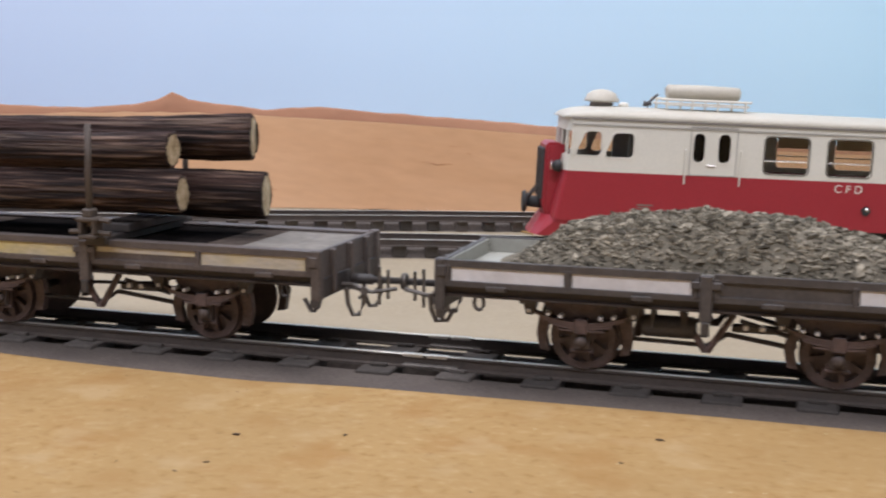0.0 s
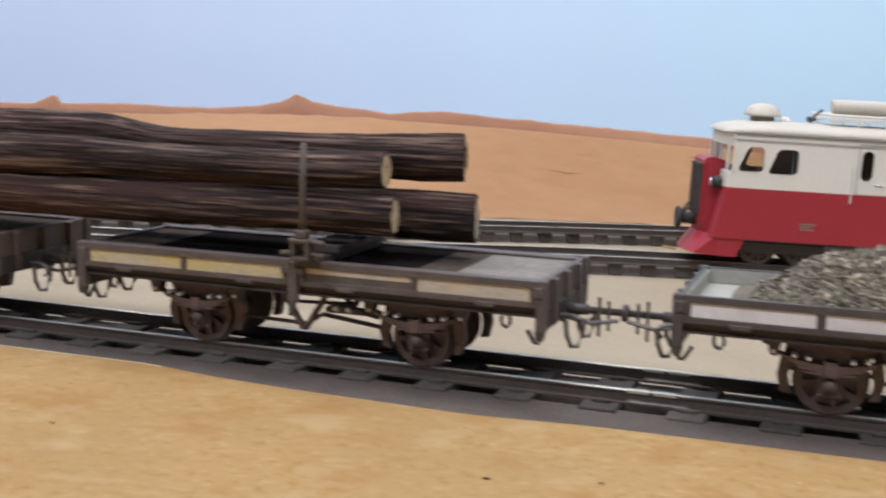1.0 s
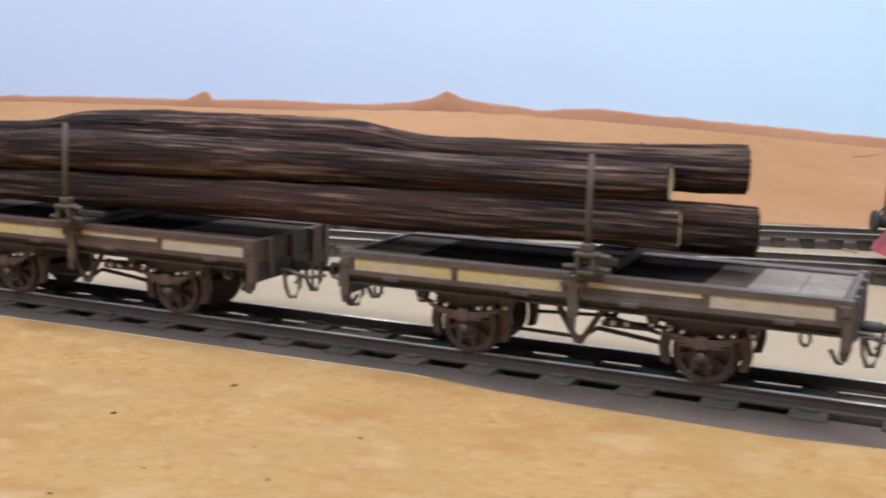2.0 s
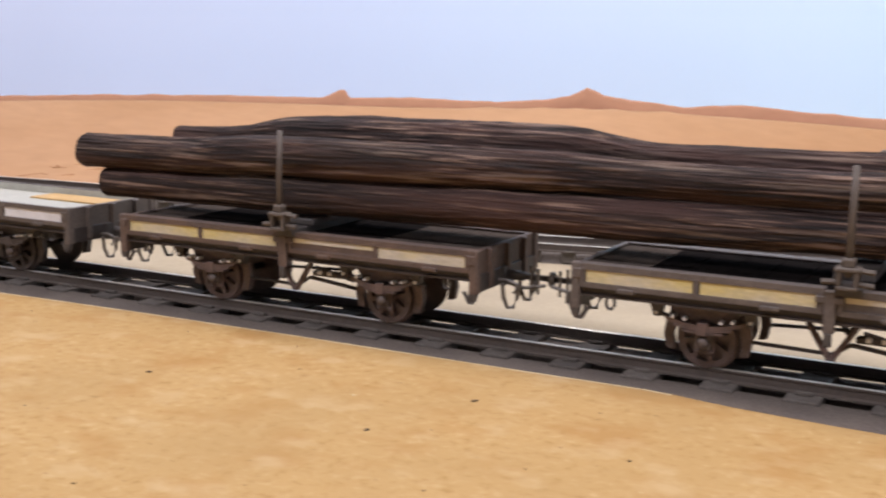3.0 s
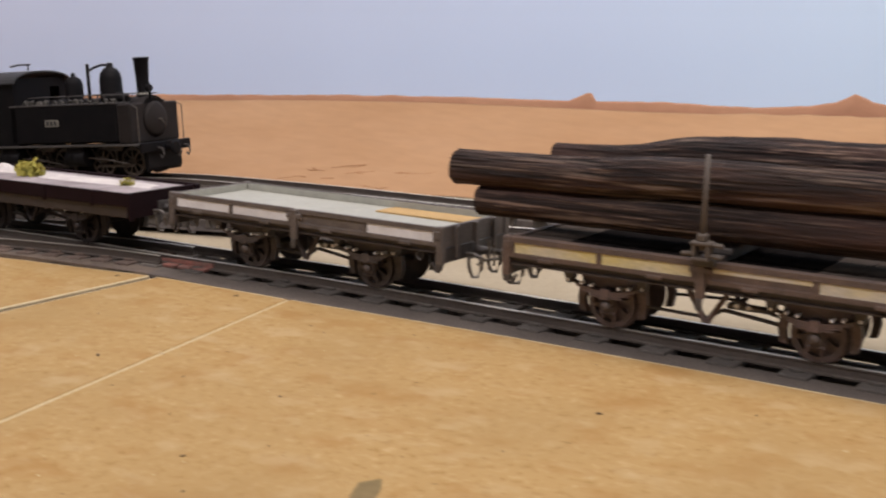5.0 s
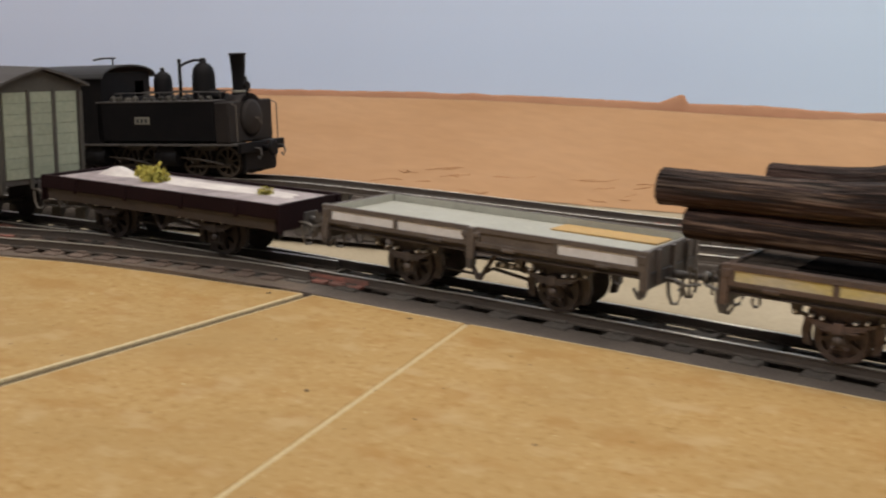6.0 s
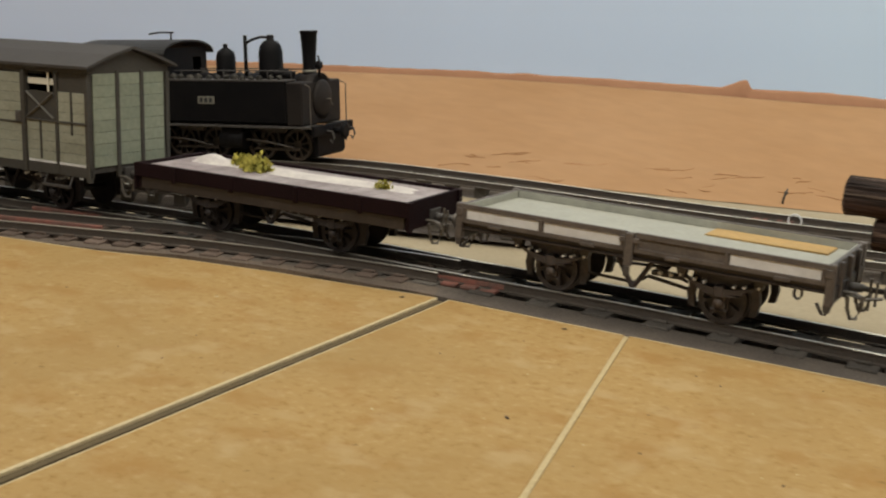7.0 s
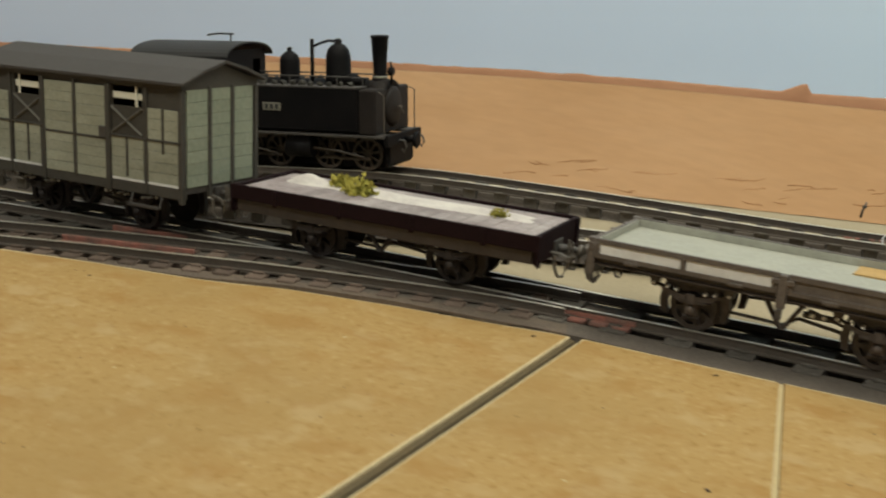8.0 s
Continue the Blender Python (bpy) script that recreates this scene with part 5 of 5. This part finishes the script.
            box(bm, a + 0.6, a + 2.0, b - 0.9, b + 0.9, 46.0, 58.4, 0.2)
            part("front_pillar", bm, CREAM, c)
    # roof
    bm = bmesh.new()
    n, secs = 14, []
    for xx, wf, hf in ((-9.8, 0.74, 0.05), (-8.9, 0.87, 0.30), (-6.8, 0.96, 0.55), (-2.5, 1.0, 0.76), (3, 1.0, 0.9), (14, 1.0, 1.0), (100, 1.0, 1.0), (L - 6, 1.0, 0.95), (L + 3, 0.8, 0.3)):
        ring = []
        for k in range(n + 1):
            t = k / n * math.pi
            ring.append(bm.verts.new((xx, -math.cos(t) * (hy + 0.5) * wf, ze + 6.0 * hf * math.sin(t) ** 0.62)))
        secs.append(ring)
    for a, b in zip(secs, secs[1:]):
        for k in range(n):
            f = bm.faces.new((a[k], b[k], b[k + 1], a[k + 1]))
            f.smooth = True
    bm.faces.new(secs[0])
    bm.faces.new(secs[-1][::-1])
    for a, b in zip(secs, secs[1:]):
        bm.faces.new((a[0], a[-1], b[-1], b[0]))
    bmesh.ops.recalc_face_normals(bm, faces=bm.faces)
    part("roof", bm, ROOFCREAM, c)
    bm = bmesh.new()
    lathe(bm, [(5.6, 68.0), (5.6, 71.8), (5.4, 72.0), (9.0, 72.2), (8.8, 73.2), (7.4, 76.0), (5.0, 77.6), (2.4, 78.2), (0.6, 78.4)], (12.0, 0, 0.4), "z", 24)
    part("roof_ventilator", bm, ROOFCREAM, c)
    bm = bmesh.new()
    lathe(bm, [(5.7, 69.0), (5.9, 69.2), (5.9, 71.6), (5.7, 71.8)], (12.0, 0, 0.4), "z", 24)
    part("ventilator_louvre", bm, CREAMSHADE, c)
    bm = bmesh.new()
    lathe(bm, [(2.8, 69.4), (2.8, 71.4), (1.6, 72.6)], (24, 3, 0.0), "z", 14)
    part("roof_cap", bm, CREAM, c)
    bm = bmesh.new()
    tube(bm, [(35, -4, 69.0), (35, -4, 72.6), (40, -4, 77.5)], 0.7, 6)
    lathe(bm, [(1.5, -2), (0.8, 2)], (35, -4, 72.4), "x", 10)
    part("horn", bm, IRON, c)
    # luggage rack with a rolled sheet
    for t in (-13, 13):
        bm = bmesh.new()
        tube(bm, [(40, t, 75.2), (86, t, 75.2)], 0.7, 6)
        tube(bm, [(42, t, 72.6), (84, t, 72.6)], 0.5, 6)
        for xx in (43, 56, 69, 83):
            tube(bm, [(xx, t, 65.0), (xx, t, 75.2)], 0.6, 6)
        part("rack_rail", bm, CREAM, c)
    for xx in range(42, 86, 3):
        bm = bmesh.new()
        box(bm, xx - 1.1, xx + 1.1, -13, 13, 72.6, 73.6)
        part("rack_bar", bm, CREAM, c)
    bm = bmesh.new()
    tube(bm, [(43.5, -7, 79.0), (44.5, -7, 79.1), (62, -7, 79.3), (80, -7, 78.9), (81, -7, 78.8)], (2.8, 3.7, 3.8, 3.7, 2.8), 14)
    part("rolled_sheet", bm, ROOFCREAM, c)
    # radiator hood, lamps, buffer, skirt
    bm = bmesh.new()
    prism(bm, [(-5, 14), (-5, 49.5), (-10.5, 51.2), (-15, 51.2), (-16.8, 49.6), (-17.2, 20), (-15.5, 14)], "y", -14, 14)
    bmesh.ops.bevel(bm, geom=[e for e in bm.edges if abs(e.verts[0].co.y - e.verts[1].co.y) < 0.1], offset=1.6, segments=2, affect="EDGES")
    hood = part("radiator_hood", bm, RED, c)
    bm = bmesh.new()
    box(bm, -18.0, -16.4, -11.6, 11.6, 22, 48, 0.4)
    part("grille", bm, RUBBER, hood)
    for k in range(8):
        bm = bmesh.new()
        box(bm, -18.5, -17.9, -10.9 + k * 3.0, -10.1 + k * 3.0, 22.5, 47.5)
        part("grille_bar", bm, IRON, hood)
    for t in (-18.5, 18.5):
        bm = bmesh.new()
        lathe(bm, [(0.8, 0), (2.6, 1.2), (3.2, 3.6), (3.2, 4.4)][::-1], (-14.0, t, 40), "x", 16)
        lamp = part("headlight", bm, RUBBER, c)
        bm = bmesh.new()
        lathe(bm, [(2.7, -0.3), (2.2, -0.6), (0.8, -0.9)], (-13.9, t, 40), "x", 16)
        part("lens", bm, CHROME, lamp)
    bm = bmesh.new()
    tube(bm, [(-14, 0, 19.5), (-24, 0, 19.5)], (3.4, 2.8), 12)
    lathe(bm, [(5.2, 0), (5.6, 0.8), (5.6, 1.8), (4.6, 2.4)], (-26.2, 0, 19.5), "x", 20)
    part("buffer", bm, RUBBER, c)
    bm = bmesh.new()
    tube(bm, [(-16.5, -6, 30), (-21, -4, 25), (-24, -2, 21)], 0.6, 6)
    tube(bm, [(-16.5, 6, 30), (-21, 4, 25), (-24, 2, 21)], 0.6, 6)
    part("buffer_stay", bm, IRON, c)
    bm = bmesh.new()
    lo = [(-23.5, 0), (-22.6, -11), (-19.6, -19), (-8, -24.5), (0, -24.5)]
    hi = [(-17.5, 0), (-16.6, -9), (-14, -16), (-9.5, -24.2), (4, -24.2)]
    lo = lo + [(a, -b) for a, b in lo[:0:-1]]
    hi = hi + [(a, -b) for a, b in hi[:0:-1]]
    vl = [bm.verts.new((a, b, 4.6)) for a, b in lo]
    vh = [bm.verts.new((a, b, 14.6)) for a, b in hi]
    for k in range(len(vl)):
        bm.faces.new((vl[k], vl[(k + 1) % len(vl)], vh[(k + 1) % len(vh)], vh[k]))
    bm.faces.new(vl[::-1])
    bm.faces.new(vh)
    bmesh.ops.recalc_face_normals(bm, faces=bm.faces)
    part("front_skirt", bm, RED, c)
    # floor, bogie and inside
    bm = bmesh.new()
    box(bm, -8, L - 2, -hy + 1.2, hy - 1.2, 12.4, 16.5)
    part("floor", bm, RUBBER, c)
    # black inner walls added to darken the cab and door windows
    for xx in (23, 82):
        bm = bmesh.new()
        box(bm, xx, xx + 1, -hy + 1.2, hy - 1.2, 16.5, ze)
        part("bulkhead", bm, RUBBER, c)
    bm = bmesh.new()
    box(bm, 24, 82, -0.5, 0.5, 16.5, ze)
    part("partition", bm, RUBBER, c)
    for xx in list(range(85, 215, 16)):
        for t in (-1, 1):
            bm = bmesh.new()
            if 48 < xx < 78:
                bm.free()
                continue
            box(bm, xx, xx + 8, *sorted((t * 8, t * 22)), 16.5, 25, 0.6)
            box(bm, xx + 6, xx + 8.4, *sorted((t * 8, t * 22)), 24, 30, 0.8)
            part("seat", bm, SEAT, c)
    for xx in (13, 35, 172, 194):
        wheelset(c, xx)
    for xx in (24, 183):
        for t in (-1, 1):
            bm = bmesh.new()
            box(bm, xx - 21, xx + 21, *sorted((t * 14.5, t * 16.5)), 6, 11.5, 0.5)
            part("bogie_frame", bm, IRON, c)
    return c


STRIPGREY = material("strip_grey", (0.36, 0.34, 0.30), 0.6, vary=0.1, bump=0.03)
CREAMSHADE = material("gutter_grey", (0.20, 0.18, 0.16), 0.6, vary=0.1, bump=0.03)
BUFFCOVER = material("buff_blind", (0.62, 0.44, 0.25), 0.8, vary=0.15)
SEAT = material("seat_brown", (0.16, 0.10, 0.07), 0.8, vary=0.2)
railcar(-135.2, 315.0, -5.3, 18.4, 2.13, 1.013)

# ---------------------------------------------------------------- steam locomotive


def locomotive(x, y, z, turn, tilt, size):
    """Local x = 0 under the chimney, the smokebox towards +x."""
    e = thing("steam_locomotive", x, y, z, 0, "black model tank engine with tall chimney and two domes", "locomotive")
    e.matrix_world = pose(x * MM, y * MM, z * MM, 0, tilt, turn) @ Matrix.Diagonal((size, size, size, 1))
    coal = random.Random(5)
    for s in (-1, 1):
        bm = bmesh.new()
        box(bm, -92, -2.5, *sorted((s * 12, s * 24.5)), 22.5, 47.5, 0.8)
        tank = part("side_tank", bm, BLACK, e)
        bm = bmesh.new()
        box(bm, -92, -2.2, *sorted((s * 11.8, s * 24.9)), 46.9, 47.9, 0.2)
        part("tank_lip", bm, IRON, tank)
        for zz in (24.0, 46.0):
            for k in range(24):
                bm = bmesh.new()
                xx = -88 + k * 3.6
                box(bm, xx - 0.3, xx + 0.3, *sorted((s * 24.4, s * 24.75)), zz - 0.3, zz + 0.3)
                part("rivet", bm, BLACK, tank)
        bm = bmesh.new()
        box(bm, -62, -50.5, *sorted((s * 24.4, s * 25.0)), 33.5, 38.0, 0.2)
        plate = part("side_plate", bm, BRASS, e)
        for k in range(3):
            bm = bmesh.new()
            box(bm, -60.4 + k * 3.2, -58.4 + k * 3.2, *sorted((s * 24.9, s * 25.15)), 34.4, 37.1)
            part("plate_bar", bm, RUBBER, plate)
        bm = bmesh.new()
        box(bm, -147, 14, *sorted((s * 12, s * 25.5)), 20.0, 21.4, 0.2)
        part("running_board", bm, IRON, e)
        bm = bmesh.new()
        tube(bm, [(-85, s * 14, 52.5), (-30, s * 14, 52.8), (0, s * 14, 52.5)], 0.45, 6)
        for k in (-80, -50, -20, -4):
            tube(bm, [(k, s * 14, 47), (k, s * 14, 52.6)], 0.4, 6)
        part("handrail", bm, IRON, e)
        bm = bmesh.new()
        tube(bm, [(12.6, s * 22.5, 21), (12.6, s * 22.5, 44), (9, s * 22, 45.6)], 0.35, 6)
        part("front_handrail", bm, STAKE, e)
        # cylinders, wheels and rods
        for k, xx in enumerate((-2, -26, -58, -82, -112)):
            bm = bmesh.new()
            spoked(bm, 9.4, 7.7, 2.6, 9, s * 10.6, s * 12.8, 0.11)
            part("wheel", bm, WHEELDARK, e, at=(xx, 0, 9.4))
        for a, b in ((-26, -2), (-82, -58)):
            bm = bmesh.new()
            box(bm, a - 3, b + 3, *sorted((s * 14.2, s * 15.2)), 6.0, 7.8, 0.3)
            part("coupling_rod", bm, WHEELDARK, e)
        for xx in (-41, -97):
            bm = bmesh.new()
            tube(bm, [(xx - 8, s * 18.5, 12.5), (xx + 8, s * 18.5, 12.5)], 5.6, 16)
            box(bm, xx - 7, xx + 7, *sorted((s * 14, s * 23)), 15, 20, 0.6)
            part("cylinder", bm, BLACK, e)
            bm = bmesh.new()
            tube(bm, [(xx + 8, s * 18.5, 12.5), (xx + 22, s * 18.5, 11.5), (xx + 38, s * 15.6, 8)], 0.7, 6)
            part("piston_rod", bm, WHEELDARK, e)
            bm = bmesh.new()
            tube(bm, [(xx + 10, s * 17.5, 18), (xx + 16, s * 17.5, 9), (xx + 20, s * 17.5, 17)], 0.6, 6)
            part("valve_link", bm, WHEELDARK, e)
        # black frame plates, carried down low to stand for the shade underneath
        bm = bmesh.new()
        box(bm, -126, 8, *sorted((s * 7.5, s * 9.3)), 1.6, 20.0, 0.3)
        part("main_frame", bm, BLACK, e)
        for xx in (-14, -42, -70, -100):
            bm = bmesh.new()
            prism(bm, [(xx - 7, 20), (xx + 7, 20), (xx + 5, 16.5), (xx - 5, 16.5)], "y", *sorted((s * 13.4, s * 16)))
            tube(bm, [(xx, s * 14.5, 17), (xx + 1.5, s * 14.5, 11)], 0.9, 6)
            part("spring_hanger", bm, WHEELDARK, e)
        for k in range(13):
            xx = -82 + k * 6.0
            bm = bmesh.new()
            bmesh.ops.create_icosphere(bm, subdivisions=1, radius=coal.uniform(1.7, 3.0), matrix=Matrix.Translation((xx, s * coal.uniform(15.5, 20.5), 48.6)))
            for p in bm.verts:
                p.co += Vector([coal.uniform(-0.6, 0.6) for _ in range(3)])
            part("coal_lump", bm, COAL, e)
    bm = bmesh.new()
    tube(bm, [(-88, 0, 37), (8, 0, 37)], 13.6, 28)
    part("boiler", bm, BLACK, e)
    bm = bmesh.new()
    box(bm, -2.4, 8.2, -24.3, 24.3, 21.5, 46.8, 0.9)
    part("front_plate", bm, SMOKE, e)
    bm = bmesh.new()
    tube(bm, [(-3.0, 0, 36.5), (8.0, 0, 36.5)], 14.8, 28)
    sb = part("smokebox", bm, SMOKE, e)
    bm = bmesh.new()
    lathe(bm, [(11.5, 0), (11.5, 0.8), (9, 1.9), (4, 2.7), (0.8, 2.9)], (8.2, 0, 36), "x", 24)
    part("smokebox_door", bm, SMOKE, sb)
    bm = bmesh.new()
    tube(bm, [(12, -1.2, 36), (14.2, 0, 36), (12, 1.2, 36)], 0.5, 6)
    tube(bm, [(12.9, 0, 36), (13.6, 4, 32)], 0.45, 6)
    part("door_dart", bm, STAKE, sb)
    bm = bmesh.new()
    lathe(bm, [(5.6, 49.5), (4.6, 51.0), (3.9, 54.0), (4.1, 62), (4.9, 74.0), (5.3, 74.4), (5.3, 75.6), (4.6, 75.8), (4.2, 70.0), (3.4, 56)], (0.6, 0, 0), "z", 26)
    part("chimney", bm, BLACK, e)
    bm = bmesh.new()
    lathe(bm, [(4.4, 51.4), (4.6, 52.0), (4.4, 53.0)], (0.6, 0, 0), "z", 26)
    part("chimney_band", bm, BRASS, e)
    bm = bmesh.new()
    lathe(bm, [(8.0, 48), (7.4, 51), (7.2, 63), (6.2, 67), (4.2, 69.6), (2.2, 70.4), (2.4, 72.2), (1.4, 73.4)], (-25.5, 0, 0), "z", 26)
    part("steam_dome", bm, BLACK, e)
    bm = bmesh.new()
    lathe(bm, [(6.4, 47), (5.9, 50), (5.9, 60), (5.0, 63.4), (2.6, 65.2), (1.4, 65.8), (1.6, 67.4), (0.6, 68.2)], (-57, 0, 0), "z", 24)
    part("sand_dome", bm, BLACK, e)
    bm = bmesh.new()
    tube(bm, [(-39.8, -5, 46), (-39.8, -5, 73.2)], 1.15, 10)
    tube(bm, [(-39.8, -5, 68.5), (-36, -3.5, 70.6), (-31, -1.5, 72.2), (-26, 0, 71.8)], 0.8, 8)
    part("steam_pipe", bm, BLACK, e)
    bm = bmesh.new()
    tube(bm, [(9.6, -5, 49), (10.4, -5.5, 57), (9.4, -5.5, 61.5)], (0.8, 0.7, 0.5), 8)
    lathe(bm, [(2.2, -1.5), (2.6, 0), (2.2, 1.5)], (9.8, -5.5, 56), "x", 12)
    part("lamp_and_whistle", bm, BLACK, e)
    bm = bmesh.new()
    lathe(bm, [(3.6, 47), (3.6, 53), (2.2, 54)], (-14.0, -6, 0), "z", 16)
    tube(bm, [(-18, -8, 50.5), (-6, -8, 50.0)], 2.4, 12)
    part("feed_pump", bm, BLACK, e)
    bm = bmesh.new()
    box(bm, 13.5, 16.0, -25, 25, 15.5, 21.8, 0.4)
    beam = part("buffer_beam", bm, BLACK, e)
    bm = bmesh.new()
    tube(bm, [(16, 0, 17.5), (22, 0, 17.5)], (2.0, 1.6), 10)
    lathe(bm, [(4.4, 0), (4.8, 0.8), (4.8, 1.6), (3.6, 2.2)], (22, 0, 17.5), "x", 18)
    part("buffer", bm, BLACK, beam)
    for t in (-9, 9, 18):
        bm = bmesh.new()
        tube(bm, [(16, t, 18), (19.5, t, 17.6), (20.5, t, 14), (19, t, 11), (17.8, t, 13)], 0.6, 6)
        part("coupling_hook", bm, IRON, beam)
    bm = bmesh.new()
    box(bm, -130, 12, -9, 9, 8, 20)
    part("frame", bm, BLACK, e)
    bm = bmesh.new()
    prism(bm, [(10, 20), (14, 20), (14, 5), (12.5, 3), (11.5, 5)], "y", -17, 17)
    part("guard_iron", bm, BLACK, e)
    # cab
    for s in (-1, 1):
        bm = bmesh.new()
        panel(bm, [(-145, 21.4), (-87, 21.4), (-87, 63.5), (-145, 63.5)], [[(-135, 46), (-122, 46), (-122, 60), (-135, 60)], [(-116, 50), (-106, 50), (-106, 60), (-116, 60)]], s * 24.5, s * 23.5)
        part("cab_side", bm, BLACK, e)
    for xx, two in ((-87.6, True), (-145, False)):
        bm = bmesh.new()
        box(bm, xx, xx + 0.8, -24, 24, 21.4, 48)
        box(bm, xx, xx + 0.8, -24, 24, 60, 66)
        for a, b in ((-24, 9), (18, 24)):
            box(bm, xx, xx + 0.8, a, b, 48, 60)
        part("cab_front" if two else "cab_back", bm, BLACK, e)
    bm = bmesh.new()
    arch = [(27 * math.sin(a), 61.8 + 9.0 * math.cos(a) ** 0.8) for a in [radians(-84 + 168 * k / 14) for k in range(15)]]
    prism(bm, arch + [(a, b - 1.0) for a, b in reversed(arch)], "x", -149, -83)
    part("cab_roof", bm, CABROOF, e)
    bm = bmesh.new()
    tube(bm, [(-96, 0, 70.6), (-96, 0, 74.8)], 0.5, 6)
    tube(bm, [(-112, 0, 74.2), (-104, 0, 75.2), (-94, 0, 75.0)], 0.6, 6)
    part("cab_whistle", bm, BLACK, e)
    return e


COAL = material("dusty_coal", (0.028, 0.025, 0.021), 0.8, scale=200, vary=0.4, second=(0.055, 0.046, 0.035), mix=0.7, object_vary=0.4)
SMOKE = material("smokebox_black", (0.014, 0.0105, 0.0095), 0.65, spec=0.2, vary=0.3, second=(0.028, 0.021, 0.018))
WHEELDARK = material("engine_wheel", (0.026, 0.020, 0.017), 0.5, vary=0.4, second=(0.085, 0.058, 0.042), mix=0.7, scale=150)
CABROOF = material("cab_roof_grey", (0.022, 0.021, 0.022), 0.7, vary=0.2)
locomotive(-825.0, 164.3, 11.0, 9, -4.1, 0.967)

# ---------------------------------------------------------------- turnout fittings and small things


def strip(name, x0, y0, x1, y1, w, z, mat, label, category):
    a = math.degrees(math.atan2(y1 - y0, x1 - x0))
    L = math.hypot(x1 - x0, y1 - y0)
    ob = thing(name, (x0 + x1) / 2, (y0 + y1) / 2, z, a, label, category, "red-painted turnout fittings")
    for k in range(4):
        bm = bmesh.new()
        xa = -L / 2 + L * k / 4
        box(bm, xa + 0.3, xa + L / 4 - 1.4, -w / 2, w / 2, 0, 1.3, 0.25)
        part("plate", bm, mat, ob)
    bm = bmesh.new()
    box(bm, -L / 2, L / 2, w / 2 - 1.8, w / 2, 1.3, 3.2, 0.2)
    part("guard_rail", bm, mat, ob)
    return ob


strip("turnout_plate", -647, 3.6, -614, 6.4, 6.0, 3.6 + grade(-630), SIGNRED, "red oxide painted plate beside the rail of a turnout", "track fitting")
strip("turnout_plate", -852, -43, -796, -24, 6.5, 3.4 + grade(-818), SIGNRED, "red oxide painted plate beside the crossing of a turnout", "track fitting")
strip("turnout_plate", -850, -16, -794, -3, 6.5, 3.4 + grade(-818), SIGNRED, "red oxide painted plate beside the crossing of a turnout", "track fitting")
strip("turnout_plate", -583, 226, -561, 232, 6.0, 3.6 + back_grade(-572), SIGNRED, "faded red plate beside a rail of the back track", "track fitting")

post = thing("lineside_post", -588, 307, -1.2 + back_grade(-588), 0, "thin dark leaning post at the foot of the dune", "post")
bm = bmesh.new()
tube(bm, [(0, 0, 0), (0.6, 0, 5), (2.2, 0, 10.5)], (0.8, 0.7, 0.5), 7)
part("stick", bm, IRON, post)
bm = bmesh.new()
box(bm, 0.4, 2.6, -0.5, 0.5, 7.0, 8.6, 0.2)
part("collar", bm, IRON, post)

lever = thing("point_lever", -560, 224, 3.0 + back_grade(-560), 0, "small pale ring-shaped point lever by the back track", "lever")
bm = bmesh.new()
tube(bm, [(3.4 * math.cos(a), 0, 3.6 + 3.4 * math.sin(a)) for a in [2 * math.pi * k / 16 for k in range(17)]], 0.6, 6)
part("ring", bm, WHITEPANEL, lever)
bm = bmesh.new()
box(bm, -3, 3, -2, 2, -0.5, 0.6, 0.2)
part("base", bm, STAKE, lever)

bm = bmesh.new()
wire = [(-204, 420), (-194, 408), (-184, 397), (-171, 386)]
tube(bm, [(x, y, back_grade(x) - 0.9) for x, y in wire], 0.7, 6)
tagged(new("straw_wire", to_mesh("straw_wire", bm, TAN)), "thin straw-coloured wire lying on the pale ground", "wire")

# tiny chips of bark and grit lying on the boards
bm = bmesh.new()
rnd = random.Random(11)
for _ in range(170):
    x, y = rnd.uniform(-900, 60), rnd.uniform(-330, -12)
    if y > lerp(EDGE_LINE, x) - 6:
        continue
    s = rnd.choice((0.2, 0.25, 0.3, 0.4, 0.6))
    a = rnd.uniform(0, 3.1)
    m = Matrix.Translation((x, y, 0)) @ Matrix.Rotation(a, 4, "Z")
    v = [bm.verts.new(m @ Vector((s * px * rnd.uniform(0.8, 2.0), s * py * rnd.uniform(0.4, 0.8), pz * 0.5 * s))) for pz in (0, 1) for py in (-1, 1) for px in (-1, 1)]
    for q in ((4, 5, 7, 6), (0, 1, 5, 4), (2, 6, 7, 3), (0, 4, 6, 2), (1, 3, 7, 5)):
        bm.faces.new([v[i] for i in q])
plain("grit", bm, BARK, "dark chips of bark strewn on the sand boards", "grit", kind="stuff")

# pale flecks of chipped paint and plaster
bm = bmesh.new()
rnd = random.Random(29)
for _ in range(110):
    x, y = rnd.uniform(-900, 60), rnd.uniform(-330, -10)
    if y > lerp(EDGE_LINE, x) - 4:
        continue
    s = rnd.choice((0.2, 0.25, 0.3, 0.45))
    m = Matrix.Translation((x, y, 0)) @ Matrix.Rotation(rnd.uniform(0, 3.1), 4, "Z")
    v = [bm.verts.new(m @ Vector((s * px * rnd.uniform(0.8, 1.8), s * py * rnd.uniform(0.5, 1.0), pz * 0.3 * s))) for pz in (0, 1) for py in (-1, 1) for px in (-1, 1)]
    for q in ((4, 5, 7, 6), (0, 1, 5, 4), (2, 6, 7, 3), (0, 4, 6, 2), (1, 3, 7, 5)):
        bm.faces.new([v[i] for i in q])
plain("flecks", bm, PALEFILLER, "pale flecks of plaster strewn on the sand boards", "grit", kind="stuff")
